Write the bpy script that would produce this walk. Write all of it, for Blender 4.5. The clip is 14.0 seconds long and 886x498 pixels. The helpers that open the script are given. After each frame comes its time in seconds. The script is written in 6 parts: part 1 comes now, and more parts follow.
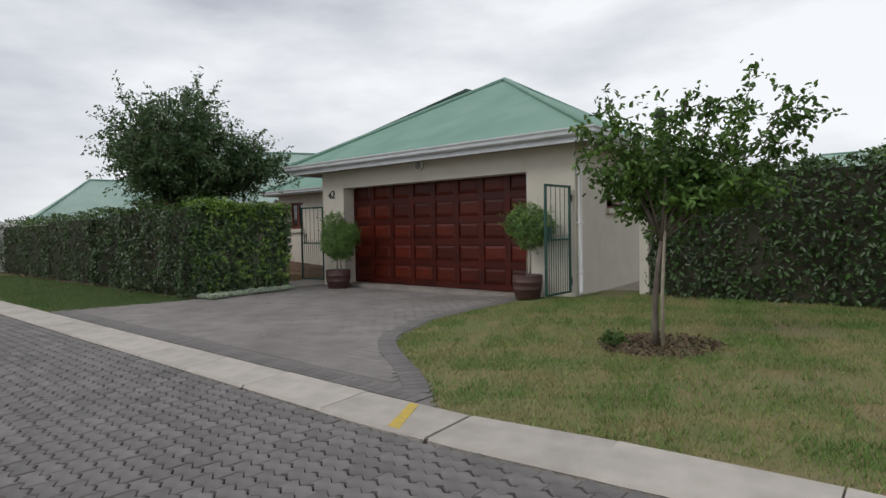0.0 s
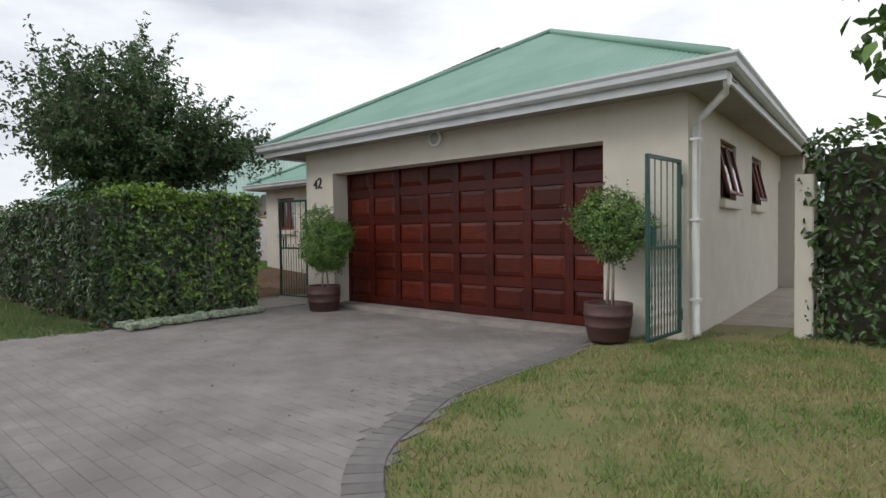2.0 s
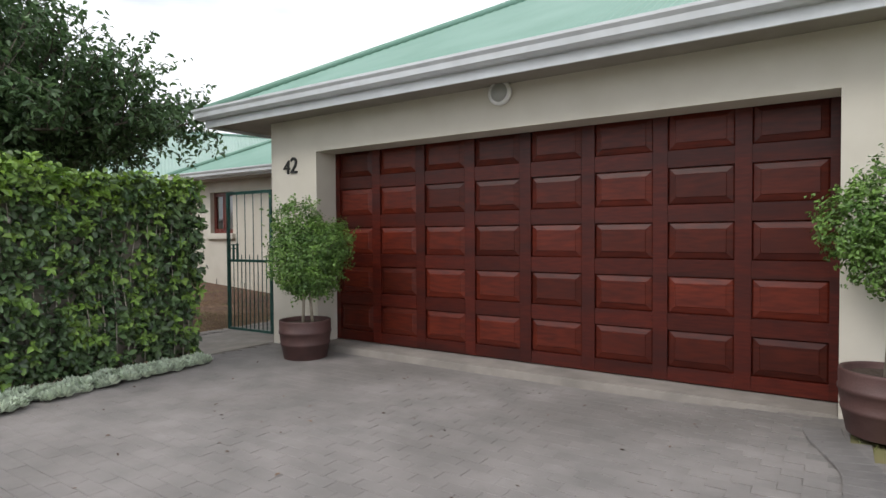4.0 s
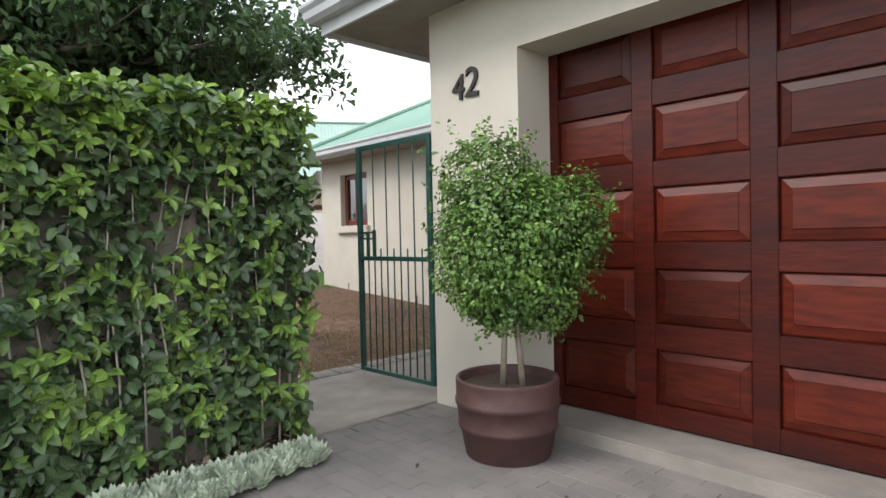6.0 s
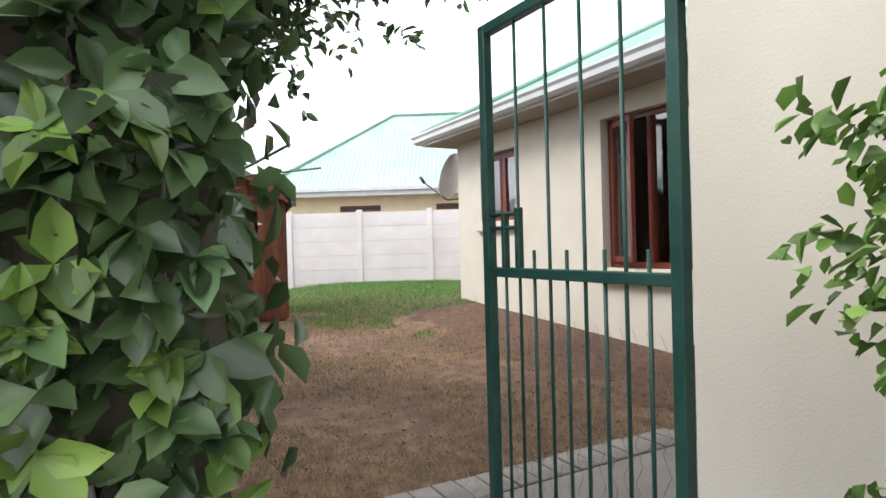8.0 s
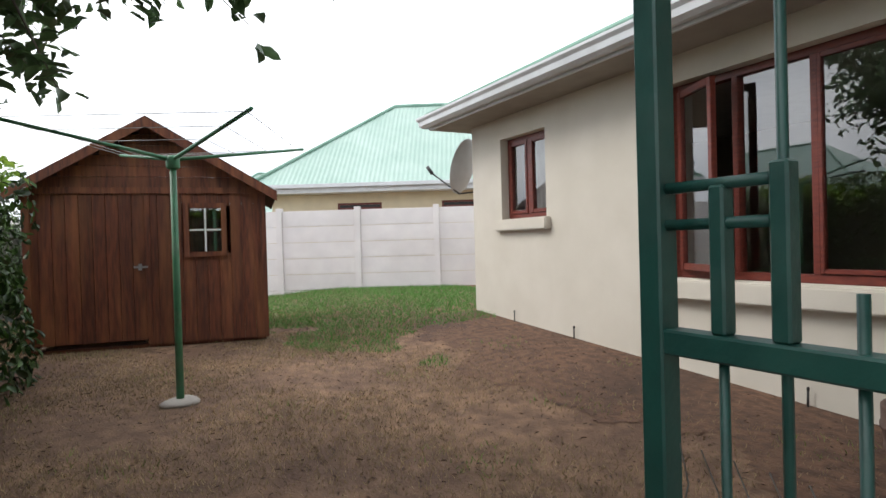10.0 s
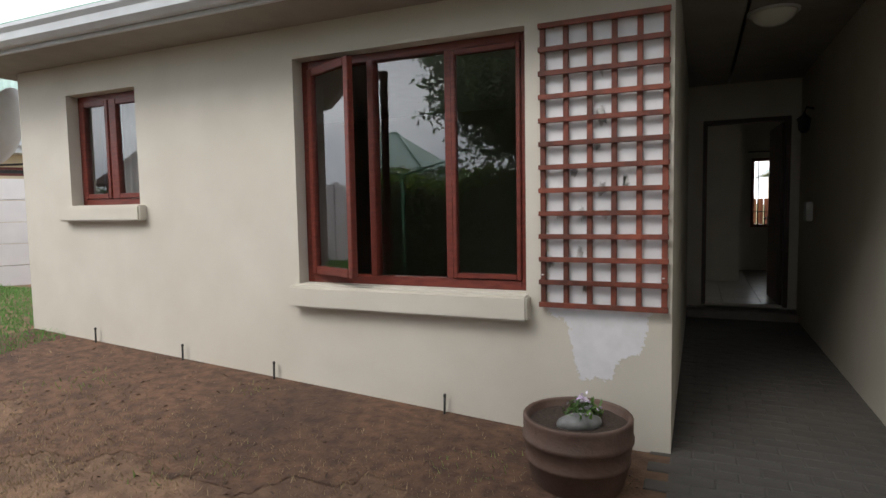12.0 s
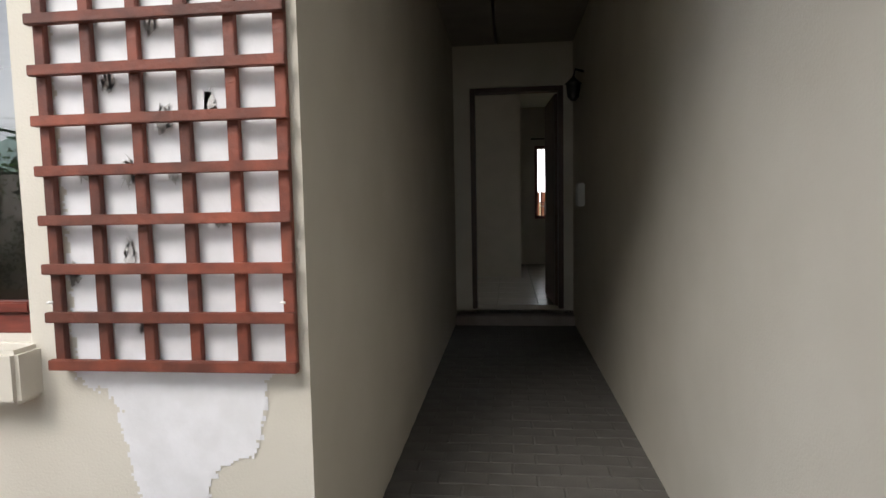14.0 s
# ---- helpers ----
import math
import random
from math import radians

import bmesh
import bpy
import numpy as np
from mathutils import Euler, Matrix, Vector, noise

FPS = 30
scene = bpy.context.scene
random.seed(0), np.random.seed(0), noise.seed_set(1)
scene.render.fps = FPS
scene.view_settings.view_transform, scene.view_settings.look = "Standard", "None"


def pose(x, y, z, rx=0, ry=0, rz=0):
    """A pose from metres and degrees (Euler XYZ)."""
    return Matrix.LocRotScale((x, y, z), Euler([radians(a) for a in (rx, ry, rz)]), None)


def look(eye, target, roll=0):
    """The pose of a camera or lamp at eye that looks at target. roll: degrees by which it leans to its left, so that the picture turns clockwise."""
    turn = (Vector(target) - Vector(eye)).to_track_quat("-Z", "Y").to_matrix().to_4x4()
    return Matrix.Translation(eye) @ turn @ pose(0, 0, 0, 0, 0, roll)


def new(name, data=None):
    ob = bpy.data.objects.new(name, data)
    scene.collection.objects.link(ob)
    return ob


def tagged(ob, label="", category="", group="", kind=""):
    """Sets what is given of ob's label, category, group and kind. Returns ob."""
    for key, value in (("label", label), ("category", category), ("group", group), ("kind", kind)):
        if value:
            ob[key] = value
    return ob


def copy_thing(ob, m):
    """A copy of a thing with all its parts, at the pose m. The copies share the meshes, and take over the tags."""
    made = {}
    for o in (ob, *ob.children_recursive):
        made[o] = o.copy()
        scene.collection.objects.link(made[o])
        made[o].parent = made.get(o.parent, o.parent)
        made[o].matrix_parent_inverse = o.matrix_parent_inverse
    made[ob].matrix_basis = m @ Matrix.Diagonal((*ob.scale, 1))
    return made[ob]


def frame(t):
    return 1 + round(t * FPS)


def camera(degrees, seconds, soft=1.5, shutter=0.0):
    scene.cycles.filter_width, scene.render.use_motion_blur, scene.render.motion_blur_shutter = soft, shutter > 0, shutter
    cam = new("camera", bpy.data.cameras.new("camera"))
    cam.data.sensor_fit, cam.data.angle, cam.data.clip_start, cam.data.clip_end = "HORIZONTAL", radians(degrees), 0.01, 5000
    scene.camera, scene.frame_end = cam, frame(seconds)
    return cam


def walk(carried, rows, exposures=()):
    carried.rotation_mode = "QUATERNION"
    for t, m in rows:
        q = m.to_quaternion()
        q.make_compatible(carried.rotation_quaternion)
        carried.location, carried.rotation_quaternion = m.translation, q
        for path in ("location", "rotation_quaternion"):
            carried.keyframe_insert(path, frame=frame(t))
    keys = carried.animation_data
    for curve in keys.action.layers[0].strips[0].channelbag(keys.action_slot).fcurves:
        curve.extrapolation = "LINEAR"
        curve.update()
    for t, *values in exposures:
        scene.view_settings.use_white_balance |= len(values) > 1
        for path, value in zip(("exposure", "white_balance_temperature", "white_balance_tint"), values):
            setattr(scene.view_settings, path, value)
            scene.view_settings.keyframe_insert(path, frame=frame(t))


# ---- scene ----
cam = camera(74.5, 14.0)
PATH = [
    (0, (10.919, -8.537, 1.257), (9.623, -7.016, 1.187), -1.0),
    (0.5, (10.322, -7.723, 1.195), (8.99, -6.234, 1.128), -0.9),
    (1, (9.746, -7.006, 1.18), (8.381, -5.545, 1.115), -0.9),
    (1.5, (9.157, -6.436, 1.205), (7.788, -4.98, 1.144), -0.9),
    (2, (8.518, -5.95, 1.222), (7.181, -4.464, 1.164), -0.7),
    (2.5, (7.81, -5.478, 1.296), (6.52, -3.952, 1.239), -0.6),
    (2.7, (7.55, -5.272, 1.324), (6.274, -3.733, 1.266), -0.5),
    (4.8, (4.255, -4.027, 1.194), (3.184, -2.338, 1.149), -0.5),
    (5, (3.969, -3.803, 1.168), (2.842, -2.152, 1.123), -0.7),
    (5.5, (3.389, -3.204, 1.108), (2.096, -1.68, 1.073), -1.0),
    (6, (2.888, -2.636, 1.124), (1.432, -1.265, 1.079), -1.3),
    (6.5, (2.473, -2.149, 1.105), (0.909, -0.903, 1.076), -1.3),
    (7, (1.982, -1.702, 1.094), (0.317, -0.592, 1.072), -1.6),
    (7.5, (1.413, -1.369, 1.083), (-0.328, -0.384, 1.064), -1.7),
    (7.7, (1.187, -1.26, 1.067), (-0.572, -0.309, 1.05), -1.6),
    (10, (-0.281, -0.623, 1.101), (-2.044, 0.32, 1.079), -1.6),
    (10.5, (-0.562, -0.518, 1.047), (-2.22, 0.602, 1.038), -0.8),
    (10.7, (-0.65, -0.50, 1.035), (-2.229, 0.728, 1.03), -0.6),
    (11, (-0.785, -0.460, 1.066), (-2.215, 0.936, 1.001), -0.6),
    (11.5, (-0.918, -0.302, 1.182), (-2.02, 1.362, 1.055), -0.8),
    (12, (-0.966, -0.154, 1.268), (-1.768, 1.672, 1.125), -1.0),
    (12.5, (-0.975, 0.139, 1.27), (-1.524, 2.056, 1.119), -1.1),
    (13, (-0.888, 0.501, 1.209), (-1.261, 2.46, 1.053), -1.0),
    (13.5, (-0.755, 0.994, 1.143), (-1.023, 2.97, 0.987), -1.0),
    (14, (-0.591, 1.557, 1.13), (-0.813, 3.538, 0.971), -1.1),
]
walk(cam, [(t, look(e, g, r)) for t, e, g, r in PATH],
     [(0, -0.12), (1.5, 0.1), (2.5, 0.35), (5, 0.95), (6.5, 1.4), (7.5, 1.62), (10, 1.15), (11, 1.0), (12, 1.06), (13, 1.55), (14, 1.9)])

# ---- light ----
world = bpy.data.worlds.new("sky")
scene.world = world
world.use_nodes = True
wn, wl = world.node_tree.nodes, world.node_tree.links
wn.clear()
SUN_EL, SUN_AZ = 44.0, 205.0
w_out = wn.new("ShaderNodeOutputWorld")
w_bg = wn.new("ShaderNodeBackground")
w_sky = wn.new("ShaderNodeTexSky")
w_sky.sky_type, w_sky.sun_disc = "NISHITA", False
w_sky.sun_elevation, w_sky.sun_rotation = radians(SUN_EL), radians(SUN_AZ)
w_tc = wn.new("ShaderNodeTexCoord")
w_map = wn.new("ShaderNodeMapping")
w_map.inputs["Scale"].default_value = (1.0, 1.0, 3.2)
w_noise = wn.new("ShaderNodeTexNoise")
w_noise.inputs["Scale"].default_value = 1.7
w_noise.inputs["Detail"].default_value = 7
w_noise.inputs["Roughness"].default_value = 0.52
w_ramp = wn.new("ShaderNodeValToRGB")
w_ramp.color_ramp.elements[0].position, w_ramp.color_ramp.elements[0].color = 0.36, (5.6, 5.9, 6.6, 1)
w_ramp.color_ramp.elements[1].position, w_ramp.color_ramp.elements[1].color = 0.62, (10.5, 10.7, 11.0, 1)
w_mix = wn.new("ShaderNodeMix")
w_mix.data_type = "RGBA"
w_mix.inputs["Factor"].default_value = 0.93
wl.new(w_tc.outputs["Generated"], w_map.inputs["Vector"])
wl.new(w_map.outputs["Vector"], w_noise.inputs["Vector"])
wl.new(w_noise.outputs["Fac"], w_ramp.inputs["Fac"])
wl.new(w_sky.outputs["Color"], w_mix.inputs["A"])
wl.new(w_ramp.outputs["Color"], w_mix.inputs["B"])
wl.new(w_mix.outputs["Result"], w_bg.inputs["Color"])
w_bg.inputs["Strength"].default_value = 0.1
wl.new(w_bg.outputs["Background"], w_out.inputs["Surface"])

sun = new("sun", bpy.data.lights.new("sun", "SUN"))
sun.data.energy, sun.data.angle, sun.data.color = 0.9, radians(25), (1.0, 0.96, 0.9)
_az, _el = radians(SUN_AZ), radians(SUN_EL)
sun.matrix_world = look((0, 0, 20), (-math.sin(_az) * math.cos(_el), -math.cos(_az) * math.cos(_el), 20 - math.sin(_el)))


# ---- materials ----
def mat(name, c1, c2=None, scale=6.0, rough=0.8, bump=0.1, bscale=60.0, metal=0.0, stain=None, stain_scale=1.2, stain_amt=0.4,
        vary=0.0, island=0.0, stretch=(1, 1, 1), spec=0.5, trans=0.0, detail=5.0, bdist=0.01):
    """A two-tone surface: fine grain, larger blotches and a fine relief."""
    m = bpy.data.materials.new(name)
    m.use_nodes = True
    n, l = m.node_tree.nodes, m.node_tree.links
    b = n["Principled BSDF"]
    c2 = c2 or tuple(v * 0.85 for v in c1)
    tc = n.new("ShaderNodeTexCoord")
    mp = n.new("ShaderNodeMapping")
    mp.inputs["Scale"].default_value = stretch
    l.new(tc.outputs["Object"], mp.inputs["Vector"])
    tex = n.new("ShaderNodeTexNoise")
    tex.inputs["Scale"].default_value, tex.inputs["Detail"].default_value = scale, detail
    l.new(mp.outputs["Vector"], tex.inputs["Vector"])
    rp = n.new("ShaderNodeValToRGB")
    rp.color_ramp.elements[0].position, rp.color_ramp.elements[0].color = 0.35, (*c1, 1)
    rp.color_ramp.elements[1].position, rp.color_ramp.elements[1].color = 0.65, (*c2, 1)
    l.new(tex.outputs["Fac"], rp.inputs["Fac"])
    col = rp.outputs["Color"]
    if stain:
        t2 = n.new("ShaderNodeTexNoise")
        t2.inputs["Scale"].default_value, t2.inputs["Detail"].default_value = stain_scale, 6
        l.new(mp.outputs["Vector"], t2.inputs["Vector"])
        r2 = n.new("ShaderNodeMapRange")
        r2.inputs["From Min"].default_value, r2.inputs["From Max"].default_value, r2.inputs["To Max"].default_value = 0.45, 0.7, stain_amt
        l.new(t2.outputs["Fac"], r2.inputs["Value"])
        mx = n.new("ShaderNodeMix")
        mx.data_type = "RGBA"
        mx.inputs["B"].default_value = (*stain, 1)
        l.new(r2.outputs["Result"], mx.inputs["Factor"])
        l.new(col, mx.inputs["A"])
        col = mx.outputs["Result"]
    if vary or island:
        hs = n.new("ShaderNodeHueSaturation")
        mr = n.new("ShaderNodeMapRange")
        amt = vary or island
        mr.inputs["To Min"].default_value, mr.inputs["To Max"].default_value = 1 - amt, 1 + amt
        if vary:
            l.new(n.new("ShaderNodeObjectInfo").outputs["Random"], mr.inputs["Value"])
        else:
            l.new(n.new("ShaderNodeNewGeometry").outputs["Random Per Island"], mr.inputs["Value"])
        l.new(mr.outputs["Result"], hs.inputs["Value"])
        l.new(col, hs.inputs["Color"])
        col = hs.outputs["Color"]
    l.new(col, b.inputs["Base Color"])
    b.inputs["Roughness"].default_value, b.inputs["Metallic"].default_value = rough, metal
    b.inputs["Specular IOR Level"].default_value = spec
    if bump:
        t3 = n.new("ShaderNodeTexNoise")
        t3.inputs["Scale"].default_value, t3.inputs["Detail"].default_value = bscale, 4
        l.new(mp.outputs["Vector"], t3.inputs["Vector"])
        bp = n.new("ShaderNodeBump")
        bp.inputs["Strength"].default_value, bp.inputs["Distance"].default_value = bump, bdist
        l.new(t3.outputs["Fac"], bp.inputs["Height"])
        l.new(bp.outputs["Normal"], b.inputs["Normal"])
    if trans:
        out = n["Material Output"]
        tl = n.new("ShaderNodeBsdfTranslucent")
        l.new(col, tl.inputs["Color"])
        ms = n.new("ShaderNodeMixShader")
        ms.inputs["Fac"].default_value = trans
        l.new(b.outputs["BSDF"], ms.inputs[1])
        l.new(tl.outputs["BSDF"], ms.inputs[2])
        l.new(ms.outputs["Shader"], out.inputs["Surface"])
    return m


def glass(name, tint=(0.9, 0.93, 0.92)):
    m = bpy.data.materials.new(name)
    m.use_nodes = True
    n, l = m.node_tree.nodes, m.node_tree.links
    n.remove(n["Principled BSDF"])
    tr, gl, fr, mx = (n.new("ShaderNodeBsdfTransparent"), n.new("ShaderNodeBsdfGlossy"), n.new("ShaderNodeFresnel"), n.new("ShaderNodeMixShader"))
    tr.inputs["Color"].default_value = (*tint, 1)
    gl.inputs["Roughness"].default_value = 0.01
    fr.inputs["IOR"].default_value = 2.6
    l.new(fr.outputs["Fac"], mx.inputs["Fac"])
    l.new(tr.outputs["BSDF"], mx.inputs[1])
    l.new(gl.outputs["BSDF"], mx.inputs[2])
    l.new(mx.outputs["Shader"], n["Material Output"].inputs["Surface"])
    return m


M_WALL = mat("cream plaster", (0.62, 0.58, 0.505), (0.58, 0.54, 0.465), 3, 0.9, 0.25, 140, stain=(0.5, 0.46, 0.38), stain_amt=0.25, bdist=0.004)
M_PATCH = mat("white undercoat", (0.76, 0.75, 0.77), (0.7, 0.69, 0.7), 14, 0.85, 0.2, 90, stain=(0.5, 0.5, 0.5), stain_scale=9, stain_amt=0.2, bdist=0.003)
M_MOULD = mat("grey mould", (0.36, 0.35, 0.34), (0.6, 0.58, 0.57), 30, 0.9, 0.1)
M_FENCE = mat("white precast concrete", (0.82, 0.79, 0.78), (0.77, 0.74, 0.74), 4, 0.85, 0.2, 80, stain=(0.6, 0.56, 0.54), stain_amt=0.3, vary=0.03)
M_ROOF = mat("green roof sheeting", (0.165, 0.30, 0.235), (0.195, 0.335, 0.27), 1.5, 0.5, 0.05, 30, stain=(0.28, 0.42, 0.36), stain_scale=0.7, spec=0.4)
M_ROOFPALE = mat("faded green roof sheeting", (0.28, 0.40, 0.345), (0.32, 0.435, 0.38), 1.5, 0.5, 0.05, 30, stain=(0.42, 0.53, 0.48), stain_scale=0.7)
# Paver colour lowered to carry the dimness of the covered passage.
M_PASS = mat("passage paver darkened for shade", (0.105, 0.097, 0.087), (0.084, 0.077, 0.07), 7, 0.85, 0.3, 90, stain=(0.07, 0.065, 0.06), stain_scale=1.5, stain_amt=0.5, vary=0.06)
M_GUTTER = mat("pale grey gutter paint", (0.62, 0.64, 0.66), (0.56, 0.58, 0.6), 5, 0.45, 0.03, stain=(0.4, 0.4, 0.4), stain_scale=3, stain_amt=0.25)
M_WHITE = mat("white paint", (0.78, 0.77, 0.75), (0.72, 0.71, 0.69), 8, 0.5, 0.05)
# Albedo lowered: the shade under eaves and passage ceiling is in the colour.
M_SOFFIT = mat("soffit board darkened as shade", (0.33, 0.30, 0.26), (0.29, 0.265, 0.23), 5, 0.8, 0.05)
M_DOORWOOD = mat("varnished mahogany", (0.082, 0.012, 0.0065), (0.05, 0.007, 0.0045), 9, 0.36, 0.12, 50, stain=(0.03, 0.008, 0.007), stain_scale=1.1, stain_amt=0.8, stretch=(1, 1, 7), vary=0.22, bdist=0.003, spec=0.28)
M_PANELWOOD = mat("varnished mahogany panel", (0.108, 0.0165, 0.0075), (0.06, 0.009, 0.005), 6, 0.36, 0.12, 50, stain=(0.045, 0.009, 0.007), stain_scale=0.8, stain_amt=0.6, stretch=(1, 1, 6), vary=0.35, bdist=0.003, spec=0.28)
M_WINWOOD = mat("red-brown window varnish", (0.17, 0.034, 0.021), (0.11, 0.02, 0.014), 12, 0.42, 0.1, 60, stretch=(1, 1, 5))
M_TRELLIS = mat("red-brown trellis timber", (0.22, 0.055, 0.03), (0.12, 0.032, 0.02), 14, 0.6, 0.2, 90, stain=(0.07, 0.03, 0.02), stain_scale=4, stain_amt=0.6, vary=0.3)
M_SHED = mat("weathered shed boards", (0.17, 0.048, 0.021), (0.08, 0.023, 0.012), 9, 0.55, 0.3, 40, stain=(0.30, 0.115, 0.042), stain_scale=2.0, stain_amt=0.6, stretch=(5, 5, 0.6), vary=0.2)
M_SHEDROOF = mat("dark shed roof felt", (0.075, 0.04, 0.032), (0.05, 0.03, 0.026), 10, 0.9, 0.3)
M_GATE = mat("dark green gate paint", (0.012, 0.07, 0.056), (0.009, 0.052, 0.043), 14, 0.4, 0.1, 80, stain=(0.05, 0.1, 0.085), stain_scale=12, stain_amt=0.4)
M_BLACK = mat("black iron", (0.02, 0.02, 0.02), (0.03, 0.03, 0.03), 20, 0.5, 0.1)
M_LINE = mat("green line-post paint", (0.06, 0.22, 0.11), (0.05, 0.18, 0.09), 10, 0.5, 0.1, stain=(0.2, 0.25, 0.2), stain_scale=9, stain_amt=0.4)
M_STEEL = mat("galvanised steel", (0.4, 0.4, 0.4), (0.3, 0.3, 0.3), 20, 0.45, 0.05, metal=0.8)
M_POT = mat("brown ribbed pot", (0.085, 0.040, 0.036), (0.065, 0.031, 0.028), 9, 0.6, 0.25, 60, stain=(0.14, 0.08, 0.07), stain_scale=4, stain_amt=0.3)
M_POT2 = mat("weathered half-barrel pot", (0.13, 0.075, 0.055), (0.09, 0.05, 0.038), 8, 0.65, 0.3, 50, stain=(0.2, 0.15, 0.12), stain_scale=5, stain_amt=0.4)
M_SOIL = mat("potting soil", (0.045, 0.03, 0.022), (0.085, 0.06, 0.045), 60, 0.95, 0.8, 120, detail=8)
M_BARK = mat("grey bark", (0.17, 0.14, 0.115), (0.10, 0.08, 0.066), 18, 0.9, 0.5, 60, stretch=(1, 1, 0.3))
M_PALEBARK = mat("pale stem bark", (0.36, 0.31, 0.25), (0.27, 0.23, 0.18), 18, 0.85, 0.3, 60)
M_SIDEHEDGE = mat("mature hedge leaf", (0.13, 0.20, 0.08), (0.065, 0.115, 0.05), 5, 0.3, 0.0, island=0.6, trans=0.2)
M_STEM = mat("pale climbing stem", (0.5, 0.46, 0.4), (0.38, 0.34, 0.29), 18, 0.85, 0.3, 60)
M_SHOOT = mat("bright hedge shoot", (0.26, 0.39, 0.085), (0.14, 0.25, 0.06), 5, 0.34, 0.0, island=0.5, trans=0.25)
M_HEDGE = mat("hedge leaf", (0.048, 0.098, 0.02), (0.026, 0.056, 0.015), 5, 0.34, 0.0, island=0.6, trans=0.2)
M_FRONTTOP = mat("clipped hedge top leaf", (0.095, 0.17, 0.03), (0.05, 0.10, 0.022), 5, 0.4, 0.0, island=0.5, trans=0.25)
M_LITTER = mat("pale dry leaf litter", (0.34, 0.24, 0.17), (0.17, 0.11, 0.075), 30, 0.9, 0.3, island=0.55)
M_HEDGELEAF = mat("broad hedge leaf", (0.20, 0.32, 0.06), (0.10, 0.19, 0.04), 5, 0.38, 0.0, vary=0.55, trans=0.22)
# Lighter green for the leaves on top of the hedges.
M_HEDGETOP = mat("lighter green hedge leaf", (0.26, 0.40, 0.06), (0.15, 0.27, 0.045), 5, 0.42, 0.0, island=0.4, trans=0.28)
# Very dark twig tone: the shade deep in the hedges is in this colour.
M_HEDGECORE = mat("hedge twig tone with painted shade", (0.03, 0.035, 0.018), (0.055, 0.05, 0.035), 14, 1.0, 0.6, 40)
M_TREE = mat("dark tree leaf", (0.115, 0.19, 0.075), (0.065, 0.12, 0.05), 3, 0.4, 0.0, island=0.5, trans=0.3)
M_YOUNG = mat("light young tree leaf", (0.12, 0.22, 0.04), (0.065, 0.13, 0.028), 3, 0.5, 0.0, island=0.45, trans=0.28)
M_TOPIARY = mat("small topiary leaf", (0.19, 0.32, 0.07), (0.09, 0.18, 0.042), 6, 0.36, 0.0, island=0.5, trans=0.22)
M_SUCC = mat("pale green succulent", (0.60, 0.66, 0.52), (0.42, 0.50, 0.38), 8, 0.6, 0.05, island=0.25)
M_LAWN = mat("lawn soil and thatch", (0.13, 0.15, 0.05), (0.21, 0.175, 0.08), 2.2, 0.95, 0.6, 90, stain=(0.2, 0.16, 0.085), stain_scale=0.9, stain_amt=0.7, detail=9)
M_TUFT = mat("green lawn tuft", (0.125, 0.225, 0.05), (0.18, 0.26, 0.075), 1.1, 0.6, 0.0, island=0.4, trans=0.25)
M_BLADE = mat("grass blade", (0.16, 0.26, 0.06), (0.27, 0.29, 0.10), 1.1, 0.6, 0.0, stain=(0.36, 0.30, 0.15), stain_scale=1.6, stain_amt=0.75, island=0.35, trans=0.25)
M_VERGE = mat("verge grass blade", (0.075, 0.15, 0.035), (0.11, 0.17, 0.05), 1.1, 0.6, 0.0, island=0.35, trans=0.25)
M_GREENBLADE = mat("green grass blade", (0.08, 0.25, 0.04), (0.10, 0.25, 0.05), 1.1, 0.6, 0.0, island=0.35, trans=0.25)
M_DRYBLADE = mat("dry grass blade", (0.40, 0.30, 0.17), (0.25, 0.185, 0.10), 2.0, 0.8, 0.0, island=0.4, trans=0.1)
M_YARD = mat("bare yard soil", (0.245, 0.147, 0.088), (0.12, 0.069, 0.043), 9.0, 0.95, 0.9, 60, stain=(0.075, 0.04, 0.028), stain_scale=0.8, stain_amt=0.7, detail=10)
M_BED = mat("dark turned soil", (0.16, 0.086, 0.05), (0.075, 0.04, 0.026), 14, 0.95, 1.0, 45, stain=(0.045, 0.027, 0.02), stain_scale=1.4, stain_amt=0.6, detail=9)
M_PAVER = mat("grey road paver", (0.185, 0.172, 0.165), (0.145, 0.135, 0.13), 10, 0.85, 0.4, 120, stain=(0.1, 0.095, 0.09), stain_scale=1.5, stain_amt=0.4, vary=0.16)
M_PAVERJ = mat("grey road paver bed", (0.185, 0.172, 0.165), (0.145, 0.135, 0.13), 10, 0.85, 0.4, 120, stain=(0.1, 0.095, 0.09), stain_scale=1.5, stain_amt=0.4, island=0.16)
M_DRIVE = mat("worn driveway paver", (0.265, 0.24, 0.228), (0.195, 0.18, 0.17), 2.6, 0.85, 0.4, 110, stain=(0.15, 0.135, 0.125), stain_scale=0.7, stain_amt=0.7, island=0.05, detail=8)
M_BORDER = mat("dark border paver", (0.175, 0.162, 0.155), (0.14, 0.13, 0.125), 8, 0.85, 0.4, 110, vary=0.14)
M_DRIVEBED = mat("driveway joint sand", (0.20, 0.185, 0.175), (0.16, 0.148, 0.14), 20, 0.95, 0.3)
# Stained plaster, darkened further to hold the shade cast by the hedge leaves.
M_SHADEDWALL = mat("stained plaster with painted shade", (0.27, 0.24, 0.2), (0.19, 0.17, 0.14), 6, 0.95, 0.4, 60, stain=(0.09, 0.08, 0.065), stain_scale=3, stain_amt=0.6)
